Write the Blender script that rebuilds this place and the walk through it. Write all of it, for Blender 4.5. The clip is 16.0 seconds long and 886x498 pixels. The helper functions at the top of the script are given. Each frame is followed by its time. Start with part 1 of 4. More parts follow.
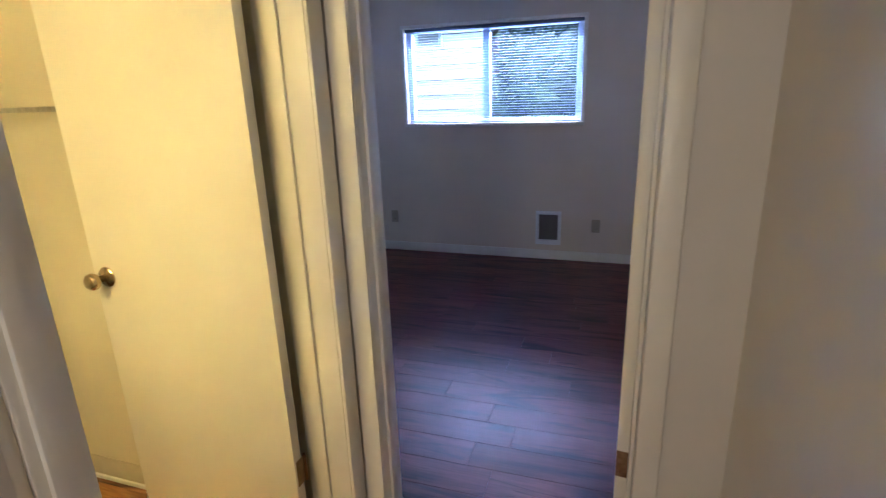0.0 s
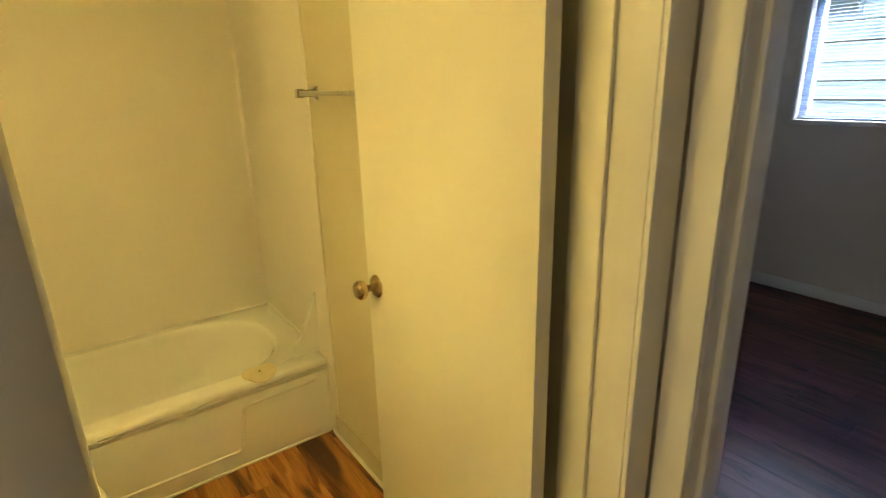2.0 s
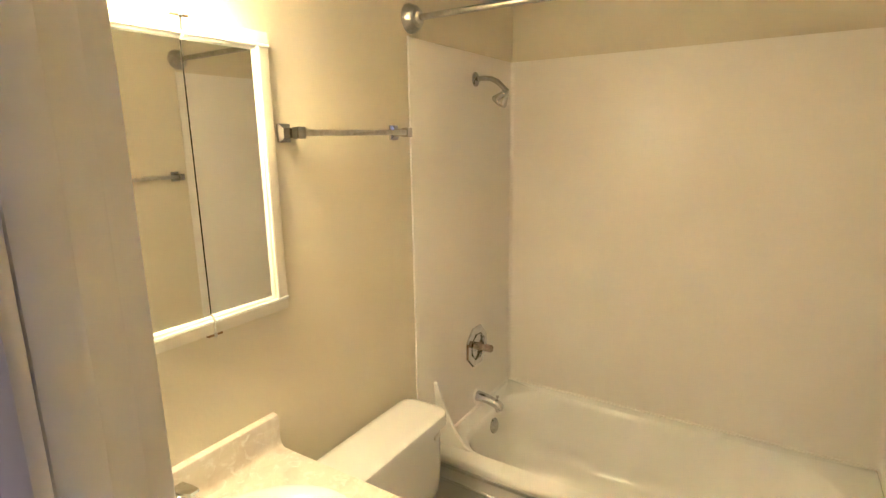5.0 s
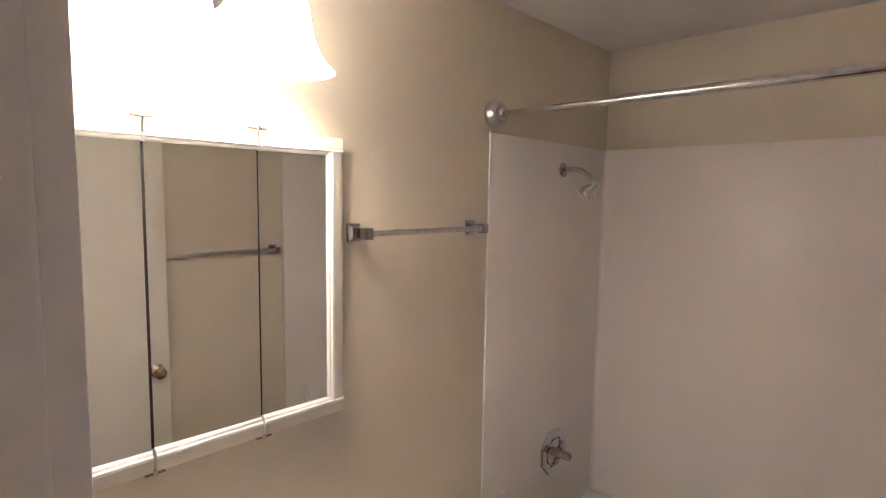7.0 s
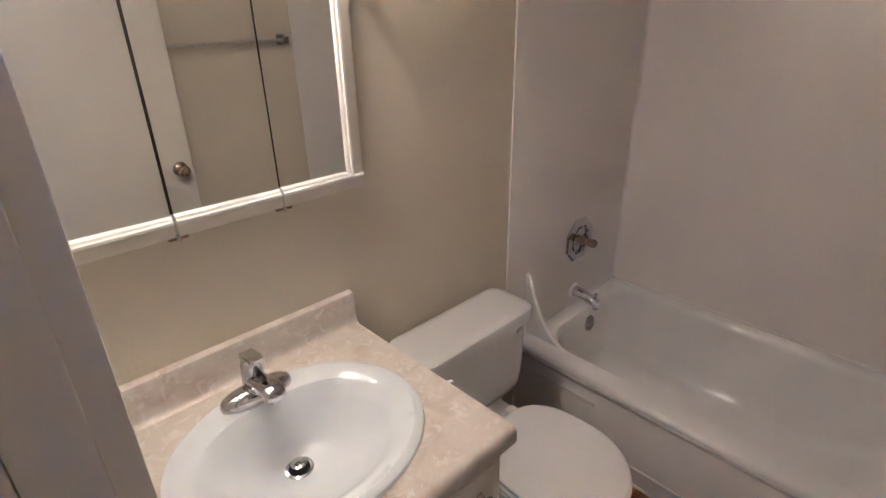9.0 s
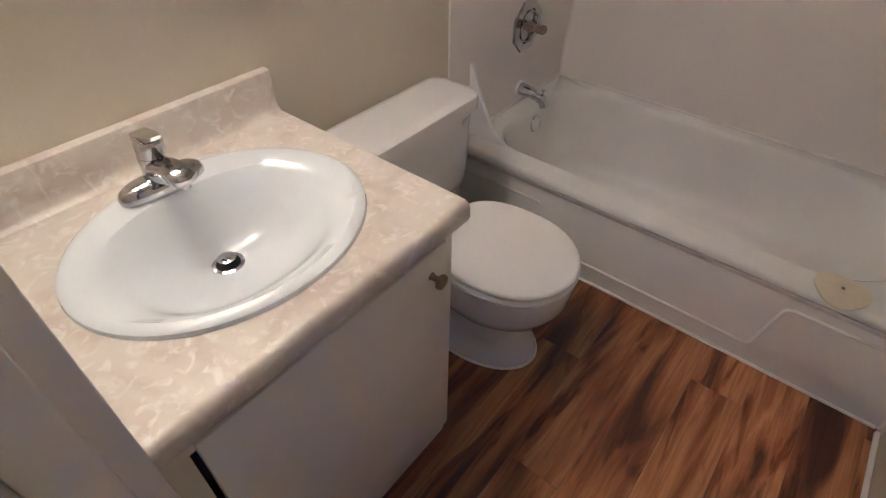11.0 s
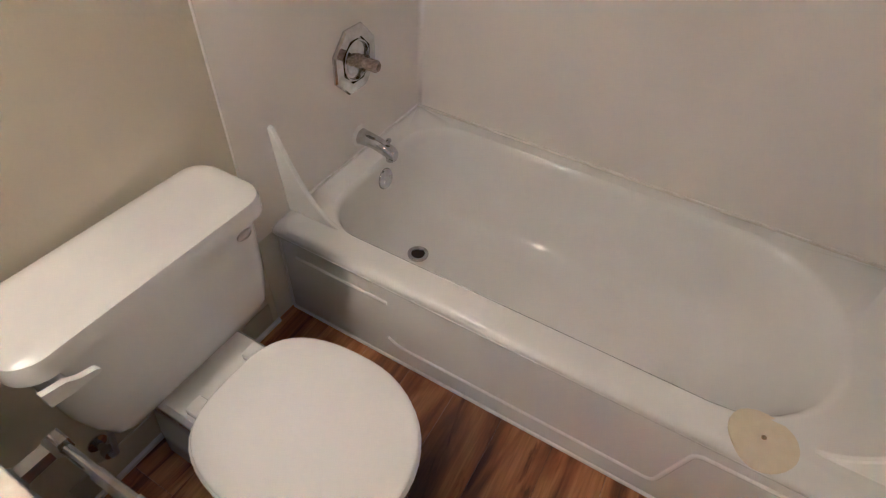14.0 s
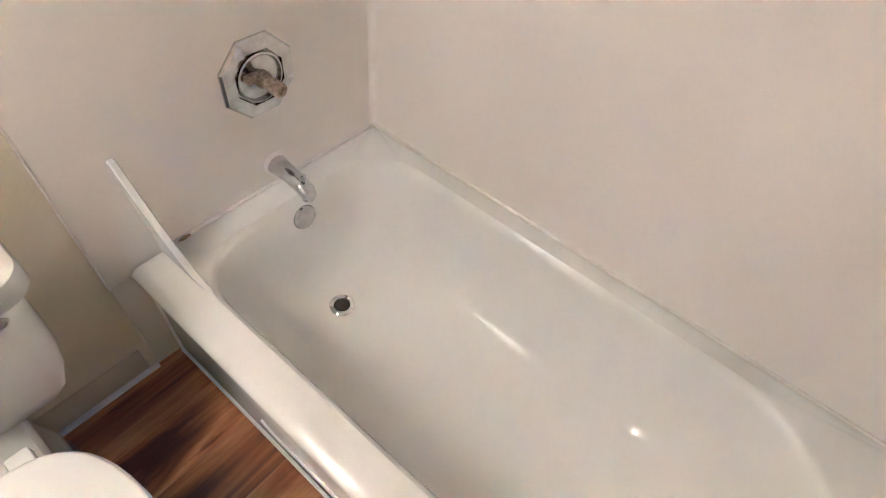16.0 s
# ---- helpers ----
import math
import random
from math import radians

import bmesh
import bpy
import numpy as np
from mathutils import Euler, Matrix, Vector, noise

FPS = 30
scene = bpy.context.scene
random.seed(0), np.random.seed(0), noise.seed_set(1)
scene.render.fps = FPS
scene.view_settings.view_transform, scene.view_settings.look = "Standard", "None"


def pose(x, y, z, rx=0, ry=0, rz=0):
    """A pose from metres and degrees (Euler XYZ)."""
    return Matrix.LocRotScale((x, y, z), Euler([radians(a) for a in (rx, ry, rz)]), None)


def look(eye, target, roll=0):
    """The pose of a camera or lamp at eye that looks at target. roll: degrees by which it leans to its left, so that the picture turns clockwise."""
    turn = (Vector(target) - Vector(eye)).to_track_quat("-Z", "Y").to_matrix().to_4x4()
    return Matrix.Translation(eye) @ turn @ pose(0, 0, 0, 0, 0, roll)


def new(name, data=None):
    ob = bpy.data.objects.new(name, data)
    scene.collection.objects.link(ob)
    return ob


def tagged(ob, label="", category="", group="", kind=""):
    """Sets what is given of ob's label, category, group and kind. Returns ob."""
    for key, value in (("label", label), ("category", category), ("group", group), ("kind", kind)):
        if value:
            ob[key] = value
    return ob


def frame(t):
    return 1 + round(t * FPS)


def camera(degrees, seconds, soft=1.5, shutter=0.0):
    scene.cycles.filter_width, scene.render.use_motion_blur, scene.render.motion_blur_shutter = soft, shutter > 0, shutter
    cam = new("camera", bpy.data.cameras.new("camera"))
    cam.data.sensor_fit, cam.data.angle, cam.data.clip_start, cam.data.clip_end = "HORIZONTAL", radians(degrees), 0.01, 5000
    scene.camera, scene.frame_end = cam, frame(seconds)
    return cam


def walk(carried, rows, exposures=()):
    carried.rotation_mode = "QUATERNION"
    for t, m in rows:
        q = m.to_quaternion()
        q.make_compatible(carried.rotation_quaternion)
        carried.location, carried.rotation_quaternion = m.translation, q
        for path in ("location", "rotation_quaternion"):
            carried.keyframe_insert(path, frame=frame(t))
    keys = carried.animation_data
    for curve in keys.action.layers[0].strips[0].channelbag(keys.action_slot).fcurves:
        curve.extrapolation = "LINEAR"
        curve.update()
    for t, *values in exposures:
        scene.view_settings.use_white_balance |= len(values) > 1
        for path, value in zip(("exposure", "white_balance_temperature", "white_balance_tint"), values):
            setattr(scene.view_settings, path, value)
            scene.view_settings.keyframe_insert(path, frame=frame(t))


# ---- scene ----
cam = camera(80.2, 16.0, soft=1.15, shutter=0.25)
PATH = [
    (0, (3.004, 0.252, 1.469), (2.386, 2.065, 0.892), -2.0),
    (0.5, (2.942, 0.352, 1.482), (2.053, 2.050, 0.909), -2.3),
    (1, (2.865, 0.490, 1.481), (1.738, 2.036, 0.898), -2.3),
    (1.5, (2.798, 0.649, 1.473), (1.438, 1.996, 0.896), -2.3),
    (2, (2.717, 0.742, 1.471), (1.167, 1.855, 0.875), -1.5),
    (2.5, (2.613, 0.826, 1.463), (0.907, 1.648, 0.822), -1.2),
    (3, (2.508, 0.893, 1.465), (0.708, 1.444, 0.788), -0.6),
    (3.5, (2.452, 0.955, 1.482), (0.574, 1.128, 0.815), -1.0),
    (4, (2.426, 1.006, 1.521), (0.551, 0.693, 0.901), -1.3),
    (4.5, (2.412, 1.051, 1.571), (0.653, 0.27, 1.028), -1.4),
    (5, (2.382, 1.073, 1.631), (0.732, 0.023, 1.213), -0.9),
    (5.2, (2.362, 1.075, 1.653), (0.737, -0.031, 1.282), -0.6),
    (7.3, (2.243, 1.095, 1.742), (0.833, -0.309, 1.54), 0.7),
    (7.5, (2.238, 1.095, 1.74), (0.853, -0.328, 1.504), 0.6),
    (8, (2.232, 1.089, 1.714), (0.898, -0.353, 1.341), -0.3),
    (8.5, (2.212, 1.086, 1.661), (0.919, -0.32, 1.069), -1.4),
    (9, (2.198, 1.053, 1.598), (0.95, -0.263, 0.754), -1.1),
    (9.5, (2.201, 1.031, 1.553), (1.014, -0.184, 0.498), -1.0),
    (9.7, (2.202, 1.03, 1.524), (1.036, -0.154, 0.412), -1.2),
    (11.8, (2.08, 0.958, 1.377), (0.909, 0.24, -0.078), 2.9),
    (12, (2.045, 0.947, 1.38), (0.851, 0.283, -0.08), 3.7),
    (12.5, (1.918, 0.938, 1.374), (0.67, 0.329, -0.066), 4.2),
    (13, (1.756, 0.913, 1.377), (0.479, 0.295, -0.032), 3.7),
    (13.5, (1.632, 0.875, 1.39), (0.354, 0.24, -0.012), 4.0),
    (14, (1.497, 0.861, 1.372), (0.241, 0.225, -0.049), 4.2),
    (14.5, (1.346, 0.84, 1.355), (0.145, 0.209, -0.114), 4.6),
    (15, (1.213, 0.854, 1.361), (0.021, 0.231, -0.119), 5.4),
    (15.5, (1.067, 0.891, 1.349), (-0.07, 0.206, -0.147), 4.8),
    (16, (0.946, 0.904, 1.355), (-0.132, 0.18, -0.166), 7.9),
]
EXPOSURES = [(0.0, 1.78, 4830, -13), (0.5, 1.68, 4950, -14), (1.5, 1.50, 5510, -20), (2.0, 1.32, 6250, -30), (3.0, 1.55, 6180, -32), (3.5, 1.52, 5510, -24), (4.0, 1.60, 5100, -14),
             (4.5, 1.68, 4690, -4), (5.0, 1.67, 4380, 4), (5.2, 1.60, 4330, 6), (7.3, 0.65, 3840, 25), (8.5, 0.53, 3840, 25), (9.5, 0.58, 3690, 23), (12.0, 0.75, 3760, 22),
             (12.5, 0.78, 3770, 22), (13.5, 0.93, 3740, 20), (14.2, 1.18, 3730, 20), (15.0, 1.63, 3720, 20), (16.0, 1.91, 3650, 18)]
walk(cam, [(t, look(eye, target, roll)) for t, eye, target, roll in PATH], EXPOSURES)

# ---- world, sun, lamps ----
world = bpy.data.worlds.new("world")
scene.world = world
world.use_nodes = True
wn = world.node_tree.nodes
sky = wn.new("ShaderNodeTexSky")
sky.sky_type, sky.sun_disc = "NISHITA", False
sky.sun_elevation, sky.sun_rotation = radians(41), radians(-100)
world.node_tree.links.new(sky.outputs[0], wn["Background"].inputs[0])
wn["Background"].inputs[1].default_value = 0.15


def lamp(name, kind, m, energy, colour, **settings):
    data = bpy.data.lights.new(name, kind)
    data.energy, data.color = energy, colour
    for key, value in settings.items():
        if key == "size":
            data.size = value
        elif key == "size_y":
            data.shape, data.size_y = "RECTANGLE", value
        elif key == "radius":
            data.shadow_soft_size = value
        elif key == "angle":
            data.angle = radians(value)
    ob = new(name, data)
    ob.matrix_world = m
    return ob


lamp("sun", "SUN", look((-8.0, 4.3, 9.0), (2.0, 6.0, 0.0)), 4.0, (1.0, 0.96, 0.9), angle=0.5)
SHADES = [(2.080, 0.125), (1.879, 0.125), (1.678, 0.125)]
for sx, sy in SHADES:
    lamp("bulb_light", "POINT", pose(sx, sy, 2.048), 3.6, (1.0, 0.59, 0.19), radius=0.035)
# unseen warm fill added inside the closed hallway; no window is built there
lamp("living_window_light", "AREA", look((2.32, -1.6, 1.5), (3.2, 0.3, 1.2)), 10.2, (1.0, 0.69, 0.53), size=0.8, size_y=1.2)
# unseen panel added outside above the window, brightens the bedroom beyond the sky
lamp("bedroom_sky_light", "AREA", look((1.93, 5.5, 2.75), (1.93, 4.0, 0.6)), 1080.0, (0.62, 0.59, 1.0), size=2.2, size_y=0.9)


# ---- materials ----
def material(name, colour, rough=0.5, metal=0.0, second=None, scale=6.0, bump=0.0, bump_scale=300.0, coat=0.0, vary=0.0, detail=4.0, rvar=0.0):
    """A principled material: a colour that drifts to a second one over blotches, fine relief, and uneven gloss."""
    m = bpy.data.materials.new(name)
    m.use_nodes = True
    nt = m.node_tree
    n, l = nt.nodes, nt.links
    b = n["Principled BSDF"]
    b.inputs["Metallic"].default_value = metal
    b.inputs["Roughness"].default_value = rough
    b.inputs["Coat Weight"].default_value = coat
    co = n.new("ShaderNodeTexCoord")
    big = n.new("ShaderNodeTexNoise")
    big.inputs["Scale"].default_value, big.inputs["Detail"].default_value = scale, detail
    l.new(co.outputs["Object"], big.inputs["Vector"])
    mix = n.new("ShaderNodeMix")
    mix.data_type = "RGBA"
    second = second or tuple(c * 0.9 for c in colour)
    mix.inputs["A"].default_value, mix.inputs["B"].default_value = (*colour, 1), (*second, 1)
    ramp = n.new("ShaderNodeMapRange")
    ramp.inputs["From Min"].default_value, ramp.inputs["From Max"].default_value = 0.35, 0.7
    l.new(big.outputs["Fac"], ramp.inputs["Value"])
    l.new(ramp.outputs["Result"], mix.inputs["Factor"])
    l.new(mix.outputs["Result"], b.inputs["Base Color"])
    if rvar:
        rr = n.new("ShaderNodeMapRange")
        rr.inputs["To Min"].default_value, rr.inputs["To Max"].default_value = rough - rvar, rough + rvar
        l.new(big.outputs["Fac"], rr.inputs["Value"])
        l.new(rr.outputs["Result"], b.inputs["Roughness"])
    if bump:
        fine = n.new("ShaderNodeTexNoise")
        fine.inputs["Scale"].default_value, fine.inputs["Detail"].default_value = bump_scale, 3.0
        l.new(co.outputs["Object"], fine.inputs["Vector"])
        bp = n.new("ShaderNodeBump")
        bp.inputs["Strength"].default_value, bp.inputs["Distance"].default_value = bump, 0.002
        l.new(fine.outputs["Fac"], bp.inputs["Height"])
        l.new(bp.outputs["Normal"], b.inputs["Normal"])
    return m


def wood(name, base, dark, light, rough, gloss=0.5):
    """Vinyl planks printed as rustic wood: long grain along x, dark streaks and knots, every plank shifted by its own random number."""
    m = bpy.data.materials.new(name)
    m.use_nodes = True
    nt = m.node_tree
    n, l = nt.nodes, nt.links
    b = n["Principled BSDF"]
    geo, info = n.new("ShaderNodeNewGeometry"), n.new("ShaderNodeObjectInfo")
    off = n.new("ShaderNodeVectorMath")
    off.operation = "SCALE"
    off.inputs[0].default_value = (37.0, 53.0, 11.0)
    l.new(info.outputs["Random"], off.inputs["Scale"])
    add = n.new("ShaderNodeVectorMath")
    l.new(geo.outputs["Position"], add.inputs[0])
    l.new(off.outputs[0], add.inputs[1])

    def streak(sx, sy, scale, detail, distort):
        mp = n.new("ShaderNodeMapping")
        mp.inputs["Scale"].default_value = (sx, sy, 1)
        l.new(add.outputs[0], mp.inputs["Vector"])
        t = n.new("ShaderNodeTexNoise")
        t.inputs["Scale"].default_value, t.inputs["Detail"].default_value, t.inputs["Distortion"].default_value = scale, detail, distort
        l.new(mp.outputs[0], t.inputs["Vector"])
        return t.outputs["Fac"]

    def ramp(value, *stops):
        r = n.new("ShaderNodeValToRGB")
        e = r.color_ramp.elements
        e[0].position, e[0].color = stops[0][0], (*stops[0][1], 1)
        e[1].position, e[1].color = stops[-1][0], (*stops[-1][1], 1)
        for p, c in stops[1:-1]:
            x = e.new(p)
            x.color = (*c, 1)
        l.new(value, r.inputs["Fac"])
        return r.outputs["Color"]

    broad = ramp(streak(0.7, 4.2, 1.1, 6.0, 2.4), (0.33, dark), (0.44, base), (0.56, light), (0.68, base))
    grain = ramp(streak(2.5, 55.0, 2.0, 6.0, 0.6), (0.3, (0.68, 0.62, 0.58)), (0.6, (1.1, 1.1, 1.1)))
    marks = ramp(streak(0.8, 5.0, 1.4, 8.0, 3.4), (0.33, (0.2, 0.12, 0.1)), (0.385, (0.6, 0.48, 0.43)), (0.43, (1, 1, 1)))
    out = broad
    for layer in (grain, marks):
        mul = n.new("ShaderNodeMix")
        mul.data_type, mul.blend_type = "RGBA", "MULTIPLY"
        mul.inputs["Factor"].default_value = 0.85
        l.new(out, mul.inputs["A"])
        l.new(layer, mul.inputs["B"])
        out = mul.outputs["Result"]
    tone = n.new("ShaderNodeHueSaturation")
    tr = n.new("ShaderNodeMapRange")
    tr.inputs["To Min"].default_value, tr.inputs["To Max"].default_value = 0.75, 1.2
    l.new(info.outputs["Random"], tr.inputs["Value"])
    l.new(tr.outputs["Result"], tone.inputs["Value"])
    l.new(out, tone.inputs["Color"])
    l.new(tone.outputs["Color"], b.inputs["Base Color"])
    b.inputs["Roughness"].default_value = rough
    b.inputs["Specular IOR Level"].default_value = gloss
    bp = n.new("ShaderNodeBump")
    bp.inputs["Strength"].default_value, bp.inputs["Distance"].default_value = 0.25, 0.001
    l.new(streak(3.0, 70.0, 2.5, 4.0, 0.4), bp.inputs["Height"])
    l.new(bp.outputs["Normal"], b.inputs["Normal"])
    return m


def marble(name, base, blush, pale):
    """Printed marble laminate: cloudy blushes, pale patches and thin veins."""
    m = bpy.data.materials.new(name)
    m.use_nodes = True
    nt = m.node_tree
    n, l = nt.nodes, nt.links
    b = n["Principled BSDF"]
    b.inputs["Roughness"].default_value = 0.34
    co = n.new("ShaderNodeTexCoord")

    def cloud(scale, detail, distort, lo, hi):
        t = n.new("ShaderNodeTexNoise")
        t.inputs["Scale"].default_value, t.inputs["Detail"].default_value, t.inputs["Distortion"].default_value = scale, detail, distort
        l.new(co.outputs["Object"], t.inputs["Vector"])
        r = n.new("ShaderNodeMapRange")
        r.inputs["From Min"].default_value, r.inputs["From Max"].default_value = lo, hi
        l.new(t.outputs["Fac"], r.inputs["Value"])
        return t.outputs["Fac"], r.outputs["Result"]

    def blend(a, colour, fac):
        x = n.new("ShaderNodeMix")
        x.data_type = "RGBA"
        if isinstance(a, tuple):
            x.inputs["A"].default_value = (*a, 1)
        else:
            l.new(a, x.inputs["A"])
        x.inputs["B"].default_value = (*colour, 1)
        l.new(fac, x.inputs["Factor"])
        return x.outputs["Result"]

    out = blend(base, blush, cloud(11.0, 7.0, 1.0, 0.48, 0.72)[1])
    out = blend(out, pale, cloud(26.0, 6.0, 1.6, 0.52, 0.68)[1])
    raw = cloud(7.0, 5.0, 2.2, 0.0, 1.0)[0]
    dist = n.new("ShaderNodeMath")
    dist.operation = "SUBTRACT"
    l.new(raw, dist.inputs[0])
    dist.inputs[1].default_value = 0.5
    ab = n.new("ShaderNodeMath")
    ab.operation = "ABSOLUTE"
    l.new(dist.outputs[0], ab.inputs[0])
    vein = n.new("ShaderNodeMapRange")
    vein.inputs["From Min"].default_value, vein.inputs["From Max"].default_value = 0.0, 0.006
    vein.inputs["To Min"].default_value, vein.inputs["To Max"].default_value = 0.4, 0.0
    l.new(ab.outputs[0], vein.inputs["Value"])
    out = blend(out, (0.6, 0.47, 0.38), vein.outputs["Result"])
    l.new(out, b.inputs["Base Color"])
    return m


PAINT = material("wall_paint", (0.70, 0.645, 0.50), 0.5, second=(0.67, 0.61, 0.465), scale=2.5, bump=0.35, bump_scale=110)
BED_PAINT = material("bedroom_paint", (0.69, 0.60, 0.48), 0.55, second=(0.66, 0.57, 0.45), scale=2.5, bump=0.3, bump_scale=110)
HALL_PAINT = material("hall_paint", (0.66, 0.62, 0.56), 0.5, second=(0.62, 0.58, 0.52), scale=2.5, bump=0.3, bump_scale=110)
CEIL = material("ceiling_paint", (0.76, 0.74, 0.69), 0.8, scale=3, bump=0.5, bump_scale=160)
TRIM = material("trim_paint", (0.78, 0.75, 0.68), 0.35, second=(0.73, 0.70, 0.62), scale=9, bump=0.08, bump_scale=60)
FRAMEBAND = material("cabinet_frame_paint", (0.70, 0.66, 0.57), 0.45, second=(0.66, 0.62, 0.53), scale=5)
BEAD = material("bead_paint", (0.86, 0.85, 0.83), 0.3)
DOOR = material("door_paint", (0.80, 0.77, 0.68), 0.38, second=(0.77, 0.73, 0.64), scale=3, bump=0.08, bump_scale=90)
SURROUND = material("surround_panel", (0.86, 0.825, 0.775), 0.30, second=(0.84, 0.80, 0.75), scale=2, bump=0.04, bump_scale=40, rvar=0.06)
ENAMEL = material("tub_enamel", (0.83, 0.825, 0.81), 0.085, second=(0.80, 0.79, 0.77), scale=4, rvar=0.012)
PORCELAIN = material("porcelain", (0.71, 0.705, 0.70), 0.09, second=(0.69, 0.685, 0.68), scale=4, coat=0.4)
SINK_WHITE = material("sink_ceramic", (0.74, 0.775, 0.83), 0.06, second=(0.72, 0.755, 0.81), scale=4, coat=0.4)
SEAT = material("seat_plastic", (0.79, 0.785, 0.79), 0.11, second=(0.78, 0.775, 0.77), scale=5)
CHROME = material("chrome", (0.62, 0.62, 0.64), 0.08, 1.0, second=(0.46, 0.45, 0.44), scale=40, rvar=0.04)
NICKEL = material("brushed_nickel", (0.62, 0.6, 0.56), 0.28, 1.0, second=(0.5, 0.48, 0.44), scale=60)
BRASS = material("aged_brass", (0.56, 0.46, 0.30), 0.25, 1.0, second=(0.44, 0.34, 0.2), scale=70)
BRONZE = material("hinge_bronze", (0.25, 0.16, 0.09), 0.45, 1.0, second=(0.33, 0.22, 0.13), scale=60)
ANTIQUE = material("antique_nickel", (0.34, 0.29, 0.23), 0.3, 1.0, second=(0.2, 0.16, 0.12), scale=80)
CORRODED = material("corroded_brass", (0.42, 0.34, 0.27), 0.5, 0.8, second=(0.2, 0.15, 0.12), scale=120, bump=0.5, bump_scale=250)
# near-black; also stands in for shade in drains, outlet slots and door seams
DARK = material("dark_void", (0.02, 0.018, 0.015), 0.7)
CABINET = material("cabinet_paint", (0.76, 0.74, 0.66), 0.45, second=(0.72, 0.69, 0.6), scale=4, bump=0.1, bump_scale=50)
LAMINATE = marble("marbled_laminate", (0.61, 0.565, 0.50), (0.51, 0.445, 0.385), (0.70, 0.675, 0.63))
MIRROR = material("mirror_glass", (0.86, 0.88, 0.87), 0.02, 1.0, second=(0.85, 0.87, 0.86))
RUBBER = material("cream_rubber", (0.74, 0.66, 0.48), 0.6, second=(0.68, 0.6, 0.42), scale=30)
CAULK = material("caulk", (0.84, 0.82, 0.78), 0.45, second=(0.78, 0.75, 0.69), scale=12)
VINYLBASE = material("vinyl_base", (0.58, 0.52, 0.40), 0.4, second=(0.52, 0.46, 0.35), scale=10)
PLANK = wood("bath_plank", (0.29, 0.112, 0.030), (0.065, 0.020, 0.010), (0.46, 0.22, 0.062), 0.34)
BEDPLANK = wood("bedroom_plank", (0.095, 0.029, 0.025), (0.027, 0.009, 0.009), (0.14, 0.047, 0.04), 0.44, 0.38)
HEATER = material("heater_enamel", (0.78, 0.78, 0.78), 0.4)
GRILLE = material("heater_grille", (0.12, 0.12, 0.13), 0.5, second=(0.2, 0.2, 0.2), scale=300)
PLATE = material("outlet_plate", (0.42, 0.35, 0.25), 0.4, second=(0.38, 0.32, 0.23))
# white vinyl; the blue cast of the sky is put into this colour
VINYL = material("window_vinyl", (0.42, 0.47, 0.56), 0.4)
# white slats; dimness and the blue of daylight are put into this colour
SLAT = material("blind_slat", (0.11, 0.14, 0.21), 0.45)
SIDING = material("siding", (0.78, 0.80, 0.82), 0.7, second=(0.72, 0.74, 0.76), scale=3)
LEAF = material("leaves", (0.03, 0.05, 0.035), 0.7, second=(0.045, 0.065, 0.045), scale=8)
BARK = material("bark", (0.12, 0.09, 0.06), 0.9, bump=0.6, bump_scale=40)
EARTH = material("ground_earth", (0.12, 0.11, 0.07), 0.95, second=(0.08, 0.1, 0.04), scale=3, bump=0.6, bump_scale=20)


def glass_material():
    m = bpy.data.materials.new("window_glass")
    m.use_nodes = True
    b = m.node_tree.nodes["Principled BSDF"]
    b.inputs["Transmission Weight"].default_value, b.inputs["Roughness"].default_value, b.inputs["IOR"].default_value = 1.0, 0.0, 1.1
    return m


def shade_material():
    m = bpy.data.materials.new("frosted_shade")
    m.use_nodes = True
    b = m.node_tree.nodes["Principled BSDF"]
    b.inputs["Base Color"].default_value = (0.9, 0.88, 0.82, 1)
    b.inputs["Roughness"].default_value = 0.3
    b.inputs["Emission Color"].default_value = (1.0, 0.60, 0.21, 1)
    # bulb light through the glass put in as emission, stronger towards the top
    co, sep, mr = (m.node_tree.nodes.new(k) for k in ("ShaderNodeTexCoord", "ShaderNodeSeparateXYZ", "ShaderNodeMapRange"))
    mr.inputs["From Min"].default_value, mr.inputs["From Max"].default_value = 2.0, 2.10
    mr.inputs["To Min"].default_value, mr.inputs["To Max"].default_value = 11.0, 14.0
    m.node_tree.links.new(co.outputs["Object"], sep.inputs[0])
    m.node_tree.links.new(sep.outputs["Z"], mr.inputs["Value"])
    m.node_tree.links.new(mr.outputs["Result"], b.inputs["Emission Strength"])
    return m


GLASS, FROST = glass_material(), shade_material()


# ---- mesh helpers ----
def bm_box(x0, y0, z0, x1, y1, z1, bevel=0.0, segments=2, bm=None):
    bm = bm or bmesh.new()
    m = Matrix.LocRotScale(((x0 + x1) / 2, (y0 + y1) / 2, (z0 + z1) / 2), None, (abs(x1 - x0), abs(y1 - y0), abs(z1 - z0)))
    made = bmesh.ops.create_cube(bm, size=1.0, matrix=m)
    if bevel:
        edges = list({e for v in made["verts"] for e in v.link_edges})
        bmesh.ops.bevel(bm, geom=edges, offset=bevel, segments=segments, affect="EDGES", profile=0.5)
    return bm


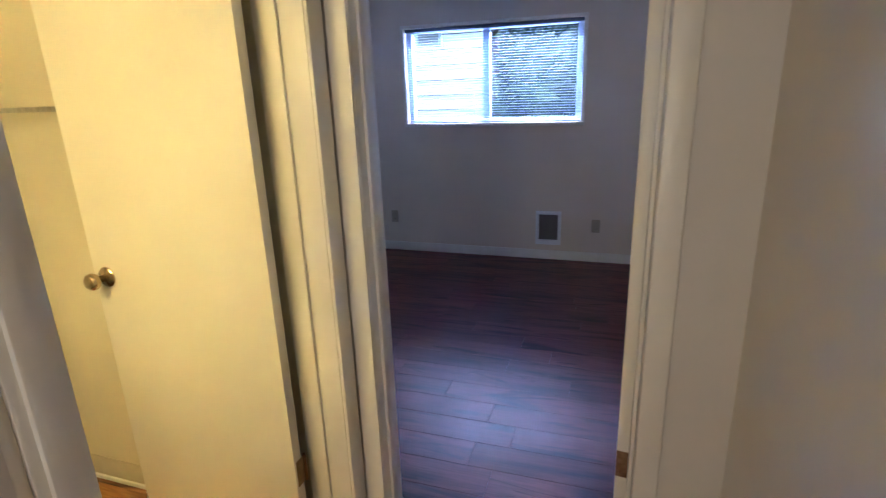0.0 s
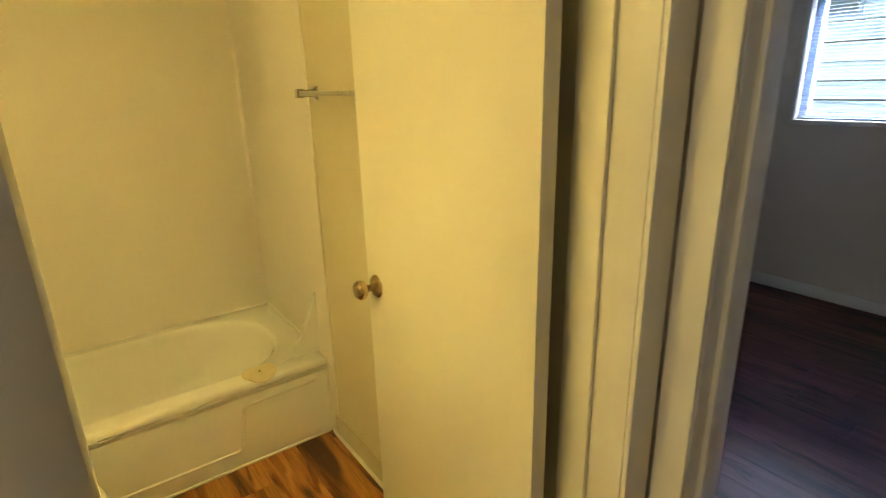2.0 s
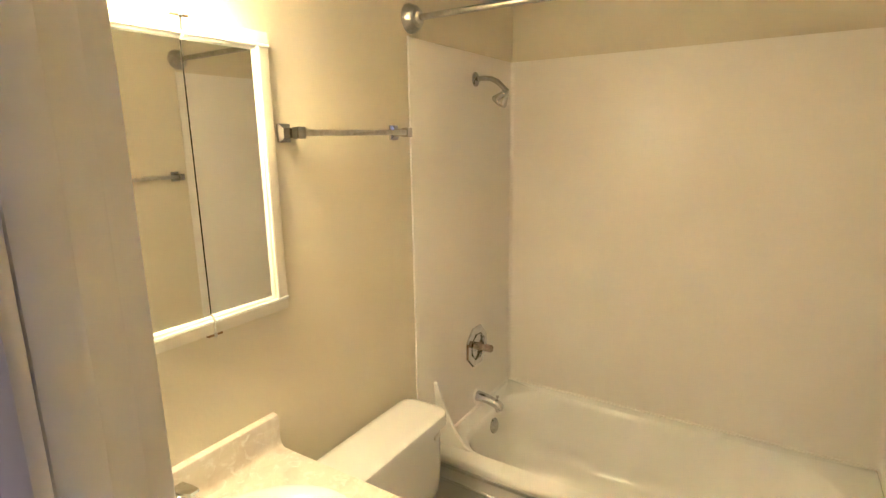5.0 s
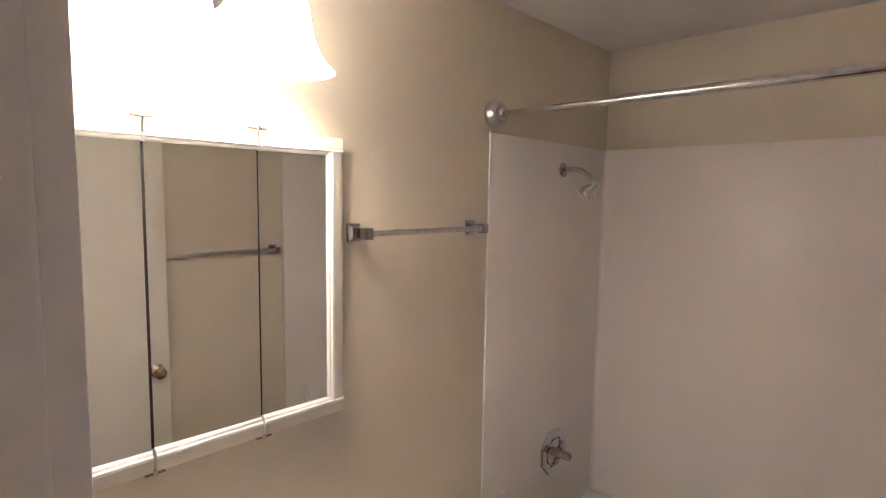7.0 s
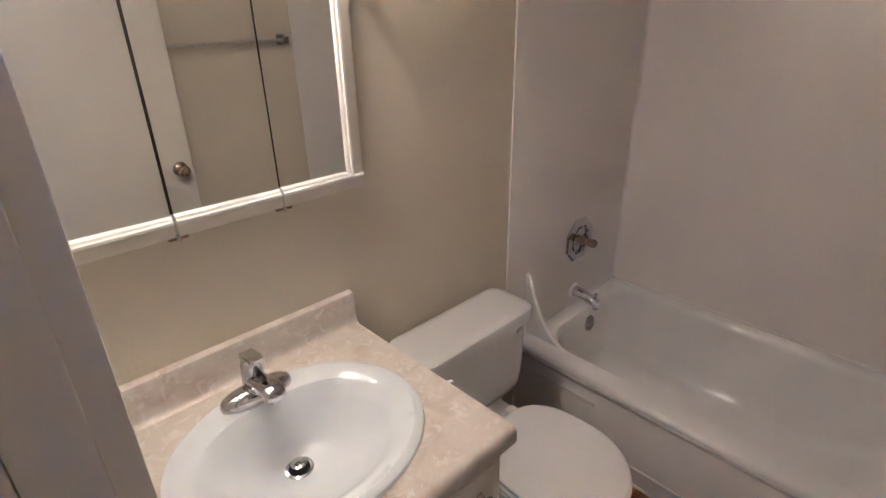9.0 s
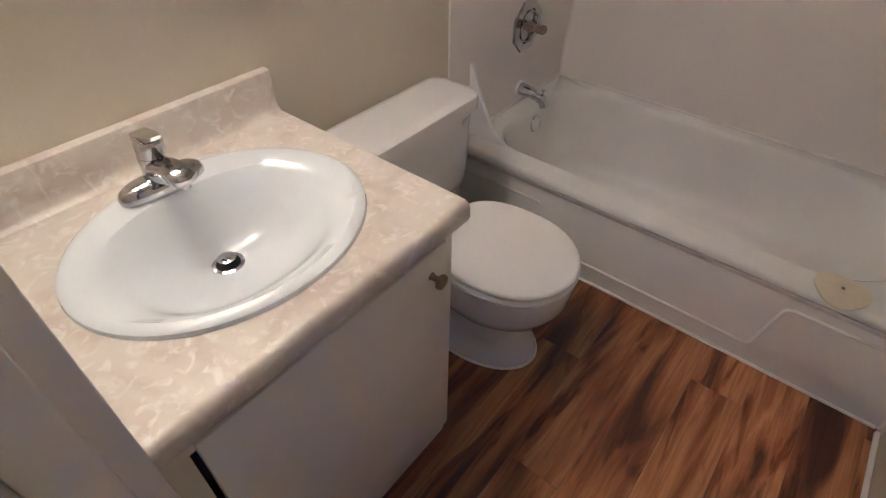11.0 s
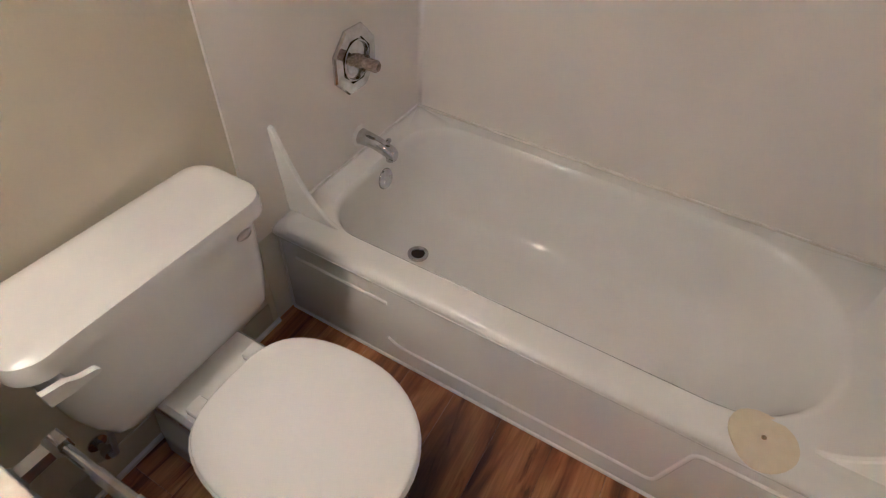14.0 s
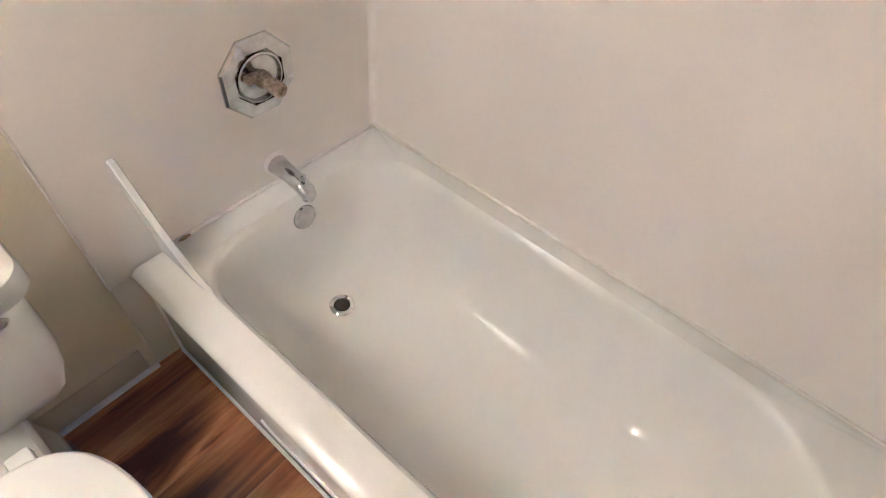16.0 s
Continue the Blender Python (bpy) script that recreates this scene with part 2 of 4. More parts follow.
def bm_loft(rings, closed=True, cap0=False, cap1=False, bm=None):
    """Skin over rings of equal length."""
    bm = bm or bmesh.new()
    rows = [[bm.verts.new(p) for p in ring] for ring in rings]
    n = len(rows[0])
    for a, b in zip(rows, rows[1:]):
        for i in range(n if closed else n - 1):
            j = (i + 1) % n
            bm.faces.new((a[i], a[j], b[j], b[i]))
    if cap0:
        bm.faces.new(rows[0][::-1])
    if cap1:
        bm.faces.new(rows[-1])
    bmesh.ops.recalc_face_normals(bm, faces=bm.faces)
    return bm


def bm_lathe(profile, m=None, segments=28, cap0=True, cap1=True, bm=None):
    """A turned body: profile of (radius, height) along local z, posed by m."""
    m = m or Matrix()
    rings = [[m @ Vector((r * math.cos(a), r * math.sin(a), h)) for a in (2 * math.pi * i / segments for i in range(segments))] for r, h in profile]
    return bm_loft(rings, True, cap0, cap1, bm)


def bm_tube(points, radius, segments=14, bm=None):
    """A pipe along a polyline; radius is one number or one for each point."""
    pts = [Vector(p) for p in points]
    rad = radius if isinstance(radius, (list, tuple)) else [radius] * len(pts)
    rings, side = [], None
    for i, p in enumerate(pts):
        d = (pts[min(i + 1, len(pts) - 1)] - pts[max(i - 1, 0)]).normalized()
        side = (d.orthogonal() if side is None else side - d * side.dot(d)).normalized()
        up = d.cross(side)
        rings.append([p + rad[i] * (side * math.cos(a) + up * math.sin(a)) for a in (2 * math.pi * k / segments for k in range(segments))])
    return bm_loft(rings, True, True, True, bm)


def bm_prism(outline, m, depth, bevel=0.0, bm=None):
    """A plate: outline in local x, z; thickness along local y from 0 to depth; posed by m."""
    fresh = bmesh.new()
    rings = [[m @ Vector((x, y, z)) for x, z in outline] for y in (0, depth)]
    bm_loft(rings, True, True, True, fresh)
    if bevel:
        bmesh.ops.bevel(fresh, geom=list(fresh.edges), offset=bevel, segments=2, affect="EDGES", profile=0.5)
    if bm is None:
        return fresh
    me = bpy.data.meshes.new("tmp")
    fresh.to_mesh(me)
    bm.from_mesh(me)
    bpy.data.meshes.remove(me)
    return bm


def oval(cx, cy, z, rx, ry, n=48, power=2.0):
    out = []
    for i in range(n):
        a = 2 * math.pi * i / n
        c, s = math.cos(a), math.sin(a)
        out.append((cx + rx * math.copysign(abs(c) ** (2 / power), c), cy + ry * math.copysign(abs(s) ** (2 / power), s), z))
    return out


def part(name, bm, mat, parent=None, label="", smooth=True):
    me = bpy.data.meshes.new(name)
    bm.to_mesh(me)
    bm.free()
    if smooth:
        for f in me.polygons:
            f.use_smooth = True
        me.set_sharp_from_angle(angle=radians(38))
    me.materials.append(mat)
    ob = new(name, me)
    if parent:
        ob.parent = parent
    if label:
        ob["label"] = label
    return ob


def thing(name, label, category, group="", kind="", place=(0, 0, 0)):
    ob = new(name)
    ob.location = place
    return tagged(ob, label, category, group, kind)


def structure(name, bm, mat, label, category="wall", smooth=False):
    return tagged(part(name, bm, mat, smooth=smooth), label, category, kind="structure")


# ---- plan ----
XB, XN, XH = 2.158, 2.126, 2.268          # bathroom wall with the door: bathroom face, hall face
Y0, Y1 = -0.041, 1.513         # mirror wall and towel-bar wall
JL, JI, JR, HEAD = 0.715, 0.636, 1.438, 2.035
YE, YB = 1.525, 1.64           # hall end wall: hall face, bedroom face
BL, BR = 2.345, 3.088          # bedroom doorway
XR = 3.303                     # right hall wall
CZ = 2.40
BW = 4.78                      # window wall of the bedroom
WX0, WX1, WZ0, WZ1 = 1.168, 2.684, 1.188, 1.98

# ---- large structure ----
structure("wall_west", bm_box(-0.12, Y0 - 0.12, -0.06, -0.005, Y1 + 0.12, CZ), PAINT, "cream painted wall behind the bathtub")
structure("wall_mirror", bm_box(-0.005, Y0 - 0.12, -0.06, XB, Y0, CZ), PAINT, "cream orange-peel wall behind the vanity")
structure("wall_towel", bm_box(-0.005, Y1, -0.06, XB, YB, CZ), PAINT, "cream wall with a towel bar")
structure("wall_door_south", bm_box(XB, -2.6, -0.06, XH, JI - 0.02, CZ), HALL_PAINT, "cream hallway wall beside the bathroom door")
structure("wall_door_north", bm_box(XN, JR + 0.02, -0.06, XH, YB, CZ), HALL_PAINT, "cream hallway wall between two doors")
structure("wall_door_head", bm_box(XB, JI - 0.02, HEAD + 0.02, XH, JR + 0.02, CZ), HALL_PAINT, "cream wall over the bathroom door")
structure("wall_end_left", bm_box(XH, YE, -0.06, BL - 0.02, YB, CZ), HALL_PAINT, "cream hallway end wall")
structure("wall_end_right", bm_box(BR + 0.02, YE, -0.06, XR + 0.12, YB, CZ), HALL_PAINT, "cream hallway end wall")
structure("wall_end_head", bm_box(BL - 0.02, YE, HEAD + 0.02, BR + 0.02, YB, CZ), HALL_PAINT, "cream wall over the bedroom door")
structure("wall_hall_right", bm_box(XR, -2.6, -0.06, XR + 0.12, YE, CZ), HALL_PAINT, "tan lit hallway wall")
# out of view, added only to shut the hallway off
structure("wall_hall_back", bm_box(XB, -2.72, -0.06, XR + 0.12, -2.6, CZ), HALL_PAINT, "unseen plain wall added to close the hallway")
structure("ceiling", bm_box(-0.12, -2.72, CZ, 4.0, YB - 0.001, CZ + 0.15), CEIL, "white textured ceiling", "ceiling")
structure("ceiling_bedroom", bm_box(0.4, YB, CZ, 4.0, BW + 0.12, CZ + 0.15), CEIL, "white bedroom ceiling", "ceiling")
structure("wall_bed_left", bm_box(0.4, YB, -0.06, 0.52, BW, CZ), HALL_PAINT, "grey-white bedroom wall")
structure("wall_bed_right", bm_box(3.88, YB, -0.06, 4.0, BW, CZ), HALL_PAINT, "grey-white bedroom wall")
structure("wall_bed_south", bm_box(XR + 0.12, YE, -0.06, 4.0, YB, CZ), HALL_PAINT, "plain bedroom wall")
wb = bm_box(0.4, BW, -0.06, WX0, BW + 0.14, CZ)
bm_box(WX1, BW, -0.06, 4.0, BW + 0.14, CZ, bm=wb)
bm_box(WX0, BW, -0.06, WX1, BW + 0.14, WZ0, bm=wb)
bm_box(WX0, BW, WZ1, WX1, BW + 0.14, CZ, bm=wb)
structure("wall_window", wb, BED_PAINT, "grey-white bedroom wall with a window")
bath_floor = structure("floor", bm_box(-0.12, Y0 - 0.12, -0.1, XH, YE, -0.005), DARK, "brown rustic wood-look vinyl plank floor", "floor")
bed_floor = structure("floor_bedroom", bm_box(0.4, YE, -0.1, 4.0, BW + 0.14, -0.005), DARK, "dark red-brown plank floor", "floor")
hall_floor = structure("floor_hall", bm_box(XH, -2.72, -0.1, XR + 0.12, YE, -0.005), DARK, "brown plank hallway floor", "floor")


# ---- door frames ----
def door_frame(name, label, axis, a0, a1, w0, w1, stop0, stop1, cased, rebate):
    """Jambs, head, stops and casings of a doorway through a wall that is w0..w1 thick; axis: the wall's length runs along it."""
    root = thing(name, label, "door frame", kind="structure")

    def bar(part_name, p0, p1, q0, q1, z0, z1, bevel=0.003):
        box = (q0, p0, z0, q1, p1, z1) if axis == "y" else (p0, q0, z0, p1, q1, z1)
        return part(part_name, bm_box(*box, bevel=bevel), TRIM, root)

    if rebate:
        bar("jamb", a0 - rebate - 0.02, a0 - rebate, w0 - 0.002, w1 - 0.001, 0, HEAD)
        bar("jamb_strip", a0 - rebate, a0, stop1 - 0.004, w1 + 0.002, 0, HEAD, 0.006)
        bar("jamb_bead", a0 - rebate, a0 - rebate + 0.012, stop0 - 0.020, stop1 - 0.004, 0, HEAD, 0.004)
    else:
        bar("jamb", a0 - 0.02, a0, w0 - 0.002, w1 + 0.002, 0, HEAD)
        bar("door_stop", a0, a0 + 0.011, stop0, stop1, 0, HEAD)
    bar("jamb", a1, a1 + 0.02, (XN if rebate else w0) - 0.002, w1 + 0.002, 0, HEAD)
    bar("head_jamb", a0 - rebate - 0.02, a1 + 0.02, w0 - 0.002, w1 + 0.002, HEAD, HEAD + 0.02)
    s0, s1 = (2.140, 2.200) if rebate else (stop0, stop1)
    bar("door_stop", a1 - 0.011, a1, s0, s1, 0, HEAD)
    bar("door_stop", a0 + 0.011, a1 - 0.011, s0, s1, HEAD - 0.011, HEAD)
    for face, out in [((w0, -1), (w1, 1))[k] for k in cased]:
        q0, q1 = sorted((face + out * 0.0005, face + out * 0.013))
        wide = 0.072 if rebate else 0.062
        bar("casing", a0 - 0.062, a0 - 0.001, q0, q1, 0, HEAD + 0.062, 0.005)
        bar("casing", a1 + 0.001, a1 + wide, q0, q1, 0, HEAD + 0.062, 0.005)
        bar("casing", a0 - 0.001, a1 + 0.001, q0, q1, HEAD + 0.001, HEAD + 0.062, 0.005)
    return root


door_frame("door_frame_bathroom", "cream painted bathroom door frame with stops and casing", "y", JL, JR, XB, XH, 2.203, 2.240, (1,), 0.715 - 0.636)
door_frame("door_frame_bedroom", "cream painted bedroom door frame with stops and casing", "x", BL, BR, YE, YB, 1.560, 1.600, (0, 1), 0.0)


# ---- doors ----
def hinge(parent, x, y, z, turn=0):
    """A butt hinge: two leaves and a knuckle, with screws."""
    m = pose(x, y, z, 0, 0, turn)
    bm = bm_box(-0.019, 0.0, -0.044, 0.019, 0.0025, 0.044, 0.0006)
    bmesh.ops.transform(bm, matrix=m, verts=bm.verts)
    leaf = part("hinge", bm, BRONZE, parent, "aged bronze hinge leaf")
    part("hinge_pin", bm_lathe([(0.005, -0.046), (0.006, -0.044), (0.006, 0.044), (0.005, 0.047)], m @ pose(0.021, 0.0, 0), 12), BRONZE, leaf)
    for sx, sz in ((-0.008, -0.03), (0.006, 0.0), (-0.008, 0.03)):
        part("screw", bm_lathe([(0.0035, 0), (0.0035, 0.001), (0.002, 0.0016)], m @ pose(sx, 0.0, sz, 90), 10), BRONZE, leaf)
    return leaf


def knob_set(parent, x, y, z, out, mat, name="knob"):
    """A round knob on a rosette, standing out along y."""
    m = pose(x, y, z, -90 * out, 0, 0)
    rose = part("rosette", bm_lathe([(0.032, 0), (0.032, 0.003), (0.027, 0.009), (0.014, 0.012), (0.012, 0.014)], m), mat, parent, "aged brass rosette")
    part(name, bm_lathe([(0.010, 0.010), (0.0095, 0.028), (0.013, 0.033), (0.022, 0.037), (0.0265, 0.046), (0.0255, 0.056), (0.019, 0.063), (0.009, 0.065)], m), mat, rose, "aged brass door knob")


bath_door = thing("bathroom_door", "open flush door painted cream with a brass knob", "door", place=(2.139, 1.350, 0))
bm = bm_box(-0.664, 0.0, 0.012, 0, 0.035, 2.02, 0.002)
part("leaf", bm, DOOR, bath_door)
knob_set(bath_door, -0.609, 0.0, 0.955, -1, BRASS)
knob_set(bath_door, -0.609, 0.035, 0.955, 1, BRASS)
part("latch_plate", bm_box(-0.6665, 0.006, 0.927, -0.664, 0.030, 0.983, 0.0005), BRASS, bath_door, "brass latch plate")
bath_door.rotation_euler = (0, 0, radians(-2.0))
for hz in (0.375, 1.80):
    hinge(bath_door, 0.0015, 0.026, hz, 90)

bed_door = thing("bedroom_door", "open flush bedroom door painted cream", "door", place=(3.082, 1.650, 0))
bed_door.rotation_euler = (0, 0, radians(-8.0))
part("leaf", bm_box(-0.036, 0.0, 0.012, 0, 0.70, 2.02, 0.002), DOOR, bed_door)
for hz in (0.39, 1.80):
    hinge(bed_door, -0.016, -0.003, hz, 0)
knob_set(bed_door, -0.018, 0.64, 0.955, 1, BRASS)

# ---- baseboards ----
def baseboard(name, x0, y0, x1, y1, mat=TRIM, h=0.083, label="white painted baseboard"):
    return tagged(part(name, bm_box(x0, y0, 0, x1, y1, h, 0.004), mat), label, "baseboard", kind="structure")


baseboard("baseboard_window", 0.52, BW - 0.014, 3.88, BW)
baseboard("baseboard_bed_left", 0.52, YB, 0.534, BW - 0.014)
baseboard("baseboard_hall_right", XR - 0.013, -2.6, XR, YE)
baseboard("baseboard_end", BR + 0.064, YE - 0.013, XR - 0.013, YE)
baseboard("baseboard_towel", 0.80, Y1 - 0.006, XB - 0.016, Y1, VINYLBASE, 0.10, "tan vinyl cove base")
baseboard("baseboard_mirror", 0.86, Y0, 1.50, Y0 + 0.006, VINYLBASE, 0.10, "tan vinyl cove base")
for nm, box in (("trim_floor_towel", (0.79, Y1 - 0.018, 0, XB - 0.016, Y1 - 0.0065, 0.016)), ("trim_floor_mirror", (0.84, Y0 + 0.0065, 0, 1.50, Y0 + 0.018, 0.016)), ("trim_floor_tub", (0.7685, -0.03, 0, 0.777, 1.496, 0.010))):
    structure(nm, bm_box(*box, bevel=0.003), CAULK, "thin white floor trim strip", "trim")

# ---- bathtub and surround ----
RIM = 0.372
SY0, SY1, SX = -0.033, 1.506, 0.018


def rounded_rect(x0, y0, x1, y1, z, radii, n=8):
    """Corner radii in the order x0y0, x1y0, x1y1, x0y1."""
    pts = []
    for (cx, cy, sx, sy), r, start in zip(((x0, y0, 1, 1), (x1, y0, -1, 1), (x1, y1, -1, -1), (x0, y1, 1, -1)), radii, (180, 270, 0, 90)):
        for k in range(n + 1):
            a = radians(start + 90 * k / n)
            pts.append((cx + sx * r + r * math.cos(a), cy + sy * r + r * math.sin(a), z))
    return pts


tub = thing("bathtub", "white enamelled alcove bathtub with a moulded apron", "bathtub")
rings = [rounded_rect(SX + 0.002, SY0 + 0.002, 0.790, SY1 - 0.002, RIM - 0.027, (0.004,) * 4),
         rounded_rect(SX + 0.002, SY0 + 0.002, 0.790, SY1 - 0.002, RIM - 0.019, (0.006,) * 4),
         rounded_rect(SX + 0.003, SY0 + 0.003, 0.7885, SY1 - 0.003, RIM - 0.014, (0.008,) * 4),
         rounded_rect(SX + 0.005, SY0 + 0.005, 0.784, SY1 - 0.005, RIM - 0.007, (0.009,) * 4),
         rounded_rect(SX + 0.007, SY0 + 0.007, 0.777, SY1 - 0.007, RIM - 0.0022, (0.010,) * 4),
         rounded_rect(SX + 0.009, SY0 + 0.009, 0.767, SY1 - 0.009, RIM, (0.012,) * 4),
         rounded_rect(0.075, 0.044, 0.704, 1.400, RIM + 0.001, (0.16, 0.14, 0.27, 0.27)),
         rounded_rect(0.083, 0.052, 0.696, 1.390, RIM - 0.006, (0.155, 0.135, 0.27, 0.27)),
         rounded_rect(0.090, 0.058, 0.688, 1.380, RIM - 0.024, (0.15, 0.13, 0.27, 0.27)),
         rounded_rect(0.105, 0.068, 0.676, 1.340, 0.25, (0.15, 0.14, 0.26, 0.26)),
         rounded_rect(0.120, 0.085, 0.668, 1.270, 0.13, (0.15, 0.14, 0.24, 0.24)),
         rounded_rect(0.140, 0.105, 0.648, 1.190, 0.075, (0.14, 0.14, 0.22, 0.22)),
         rounded_rect(0.170, 0.135, 0.618, 1.120, 0.050, (0.13, 0.13, 0.19, 0.19)),
         rounded_rect(0.230, 0.210, 0.560, 1.020, 0.040, (0.09, 0.09, 0.14, 0.14)),
         rounded_rect(0.330, 0.330, 0.460, 0.800, 0.037, (0.03, 0.03, 0.05, 0.05))]
part("basin", bm_loft(rings, True, False, True), ENAMEL, tub)
apron = bm_box(0.737, SY0 - 0.003, 0.0, 0.768, SY1 + 0.0015, RIM - 0.040, 0.001)
part("apron", apron, ENAMEL, tub)
lip = bm_loft([[(x, y, RIM - d) for x, d in ((0.760, 0.0335), (0.784, 0.0335), (0.7865, 0.0355), (0.7855, 0.040), (0.778, 0.050), (0.769, 0.064), (0.760, 0.064))] for y in (SY0 + 0.004, SY1 - 0.004)], True, True, True)
part("apron_lip", lip, ENAMEL, tub)


def rib(points):
    """A raised moulded line on the apron, through (y, z) points, with rounded turns."""
    path = []
    for k, (y, z) in enumerate(points):
        if 0 < k < len(points) - 1:
            p, a, b = Vector((y, z)), Vector(points[k - 1]), Vector(points[k + 1])
            u, v = (a - p).normalized() * 0.022, (b - p).normalized() * 0.022
            for s in (0, 0.25, 0.5, 0.75, 1):
                q = (p + u) * (1 - s) ** 2 + 2 * p * s * (1 - s) + (p + v) * s * s
                path.append((0.767, q.x, q.y))
        else:
            path.append((0.767, y, z))
    return bm_tube(path, 0.0066, 10)


part("apron_moulding", rib([(0.02, 0.252), (0.335, 0.252)]), ENAMEL, tub)
part("apron_moulding", rib([(0.335, 0.098), (0.37, 0.075), (1.115, 0.075), (1.148, 0.268), (1.45, 0.274)]), ENAMEL, tub)
for y0, y1 in ((SY0 - 0.003, SY0 + 0.005), (SY1 - 0.006, SY1 + 0.002)):
    part("caulk_strip", bm_box(0.762, y0, 0.0, 0.774, y1, RIM - 0.030, 0.003), CAULK, tub, "white caulk strip")


def fin(y_wall, s, length=0.185, x=0.708):
    """A curved splash guard: a thin plate that rises from the rim to the end wall."""
    top = 0.272
    curve = []
    for k in range(15):
        u = k / 14
        curve.append((length * u + 0.010 * (1 - u), top * (1 - u) ** 2.15))
    out = [(0.0, -0.004), *[(a, max(b, 0.0)) for a, b in [(0.0, top + 0.004), *curve]], (length, -0.004)]
    rings = []
    for dx in (-0.008, -0.005, 0.005, 0.008):
        inset = 0.003 if abs(dx) > 0.006 else 0.0
        rings.append([(x + dx + 0.018 * (b / top - 0.4), y_wall + s * max(a - inset, 0), RIM + max(b - inset, -0.004)) for a, b in out])
    return bm_loft(rings, True, True, True)


part("splash_guard", fin(SY0, 1), ENAMEL, tub)
part("splash_guard", fin(SY1, -1), ENAMEL, tub)
drain = part("drain", bm_lathe([(0.037, 0.0), (0.037, 0.004), (0.033, 0.0065), (0.024, 0.005), (0.021, -0.001)], pose(0.392, 0.205, 0.0425), 28, False, False), CHROME, tub, "worn chrome drain ring")
# dark disc painted in place of the shaded hole
part("drain_hole", bm_lathe([(0.0225, 0.0), (0.0225, 0.0015)], pose(0.392, 0.205, 0.0425), 20), DARK, drain)
over = part("overflow_plate", bm_lathe([(0.036, 0), (0.036, 0.003), (0.033, 0.007), (0.025, 0.009)], pose(0.376, 0.0635, 0.305, -82, 0, 0)), CHROME, tub, "round chrome overflow plate")
for dx in (-0.018, 0.018):
    part("screw", bm_lathe([(0.0045, 0.008), (0.0045, 0.0105), (0.003, 0.0115)], pose(0.376 + dx, 0.0635, 0.305, -82, 0, 0), 12), NICKEL, over)

surround = thing("tub_surround", "glossy white moulded tub wall panels with trim edges", "tub surround")
part("back_panel", bm_box(-0.004, SY0, RIM - 0.004, SX, SY1, 1.965, 0.003), SURROUND, surround)
part("end_panel", bm_box(SX, Y0 + 0.001, RIM - 0.03, 0.838, SY0, 1.965, 0.003), SURROUND, surround)
part("end_panel", bm_box(SX, SY1, RIM - 0.03, 0.838, Y1 - 0.001, 1.965, 0.003), SURROUND, surround)
part("edge_trim", bm_box(0.838, Y0 + 0.001, RIM - 0.03, 0.842, SY0 + 0.001, 1.967, 0.001), SURROUND, surround)
part("edge_trim", bm_box(0.838, SY1 - 0.001, RIM - 0.03, 0.842, Y1 - 0.001, 1.967, 0.001), SURROUND, surround)
part("filler_panel", bm_box(0.768, Y0 + 0.001, 0.0, 0.838, SY0 - 0.004, RIM - 0.032, 0.002), CABINET, surround)
part("filler_panel", bm_box(0.768, SY1 + 0.002, 0.0, 0.838, Y1 - 0.001, RIM - 0.032, 0.002), CABINET, surround)


def corner_cove(y, s):
    pts = [(SX + 0.016 * (1 - math.cos(a)), y + s * 0.016 * (1 - math.sin(a))) for a in (radians(90 * k / 5) for k in range(6))]
    pts += [(SX - 0.001, y - s * 0.001)]
    return bm_loft([[(px, py, z) for px, py in pts] for z in (RIM, 1.963)], True, True, True)


part("corner_cove", corner_cove(SY0, 1), SURROUND, surround)
part("corner_cove", corner_cove(SY1, -1), SURROUND, surround)
for box in ((SX - 0.001, SY0, RIM - 0.002, SX + 0.007, SY1, RIM + 0.006), (SX, SY0 - 0.001, RIM - 0.002, 0.70, SY0 + 0.007, RIM + 0.006), (SX, SY1 - 0.007, RIM - 0.002, 0.70, SY1 + 0.001, RIM + 0.006)):
    part("caulk_bead", bm_box(*box, bevel=0.003), CAULK, surround)

part("rust_spot", bm_lathe([(0.014, 0.0), (0.011, 0.003), (0.004, 0.0045)], pose(0.652, SY0 + 0.006, RIM + 0.001) @ Matrix.Diagonal((1.3, 0.5, 1, 1)), 14), CORRODED, tub, "brown rust spot in the corner")

# valve, spout and shower head
valve = thing("shower_valve", "octagonal chrome shower valve with its handle missing", "shower valve", place=(0.372, SY0, 0.682))
octo = [(0.100 * math.cos(radians(45 * k + 22.5)), 0.100 * math.sin(radians(45 * k + 22.5))) for k in range(8)]
rings = [[(x * f, d, z * f) for x, z in octo] for f, d in ((1.0, 0), (1.0, 0.005), (0.95, 0.010), (0.66, 0.011), (0.64, 0.004), (0.2, 0.003))]
part("escutcheon", bm_loft(rings, True, True, False), CHROME, valve, "octagonal chrome plate", smooth=False)
part("dial", bm_lathe([(0.058, 0.004), (0.058, 0.0125), (0.054, 0.0135), (0.051, 0.006), (0.03, 0.0055), (0.02, 0.010)], pose(0, 0, 0, -90)), CHROME, valve, "recessed chrome dial ring")
part("stem", bm_lathe([(0.020, 0.004), (0.020, 0.024), (0.015, 0.027), (0.015, 0.050), (0.0175, 0.052), (0.0175, 0.078), (0.0135, 0.083), (0.008, 0.083), (0.007, 0.068)], pose(0, 0, 0, -90), 18), CORRODED, valve, "bare corroded valve stem")
part("stop_lug", bm_box(0.012, 0.006, 0.000, 0.042, 0.026, 0.020, 0.005), CORRODED, valve)
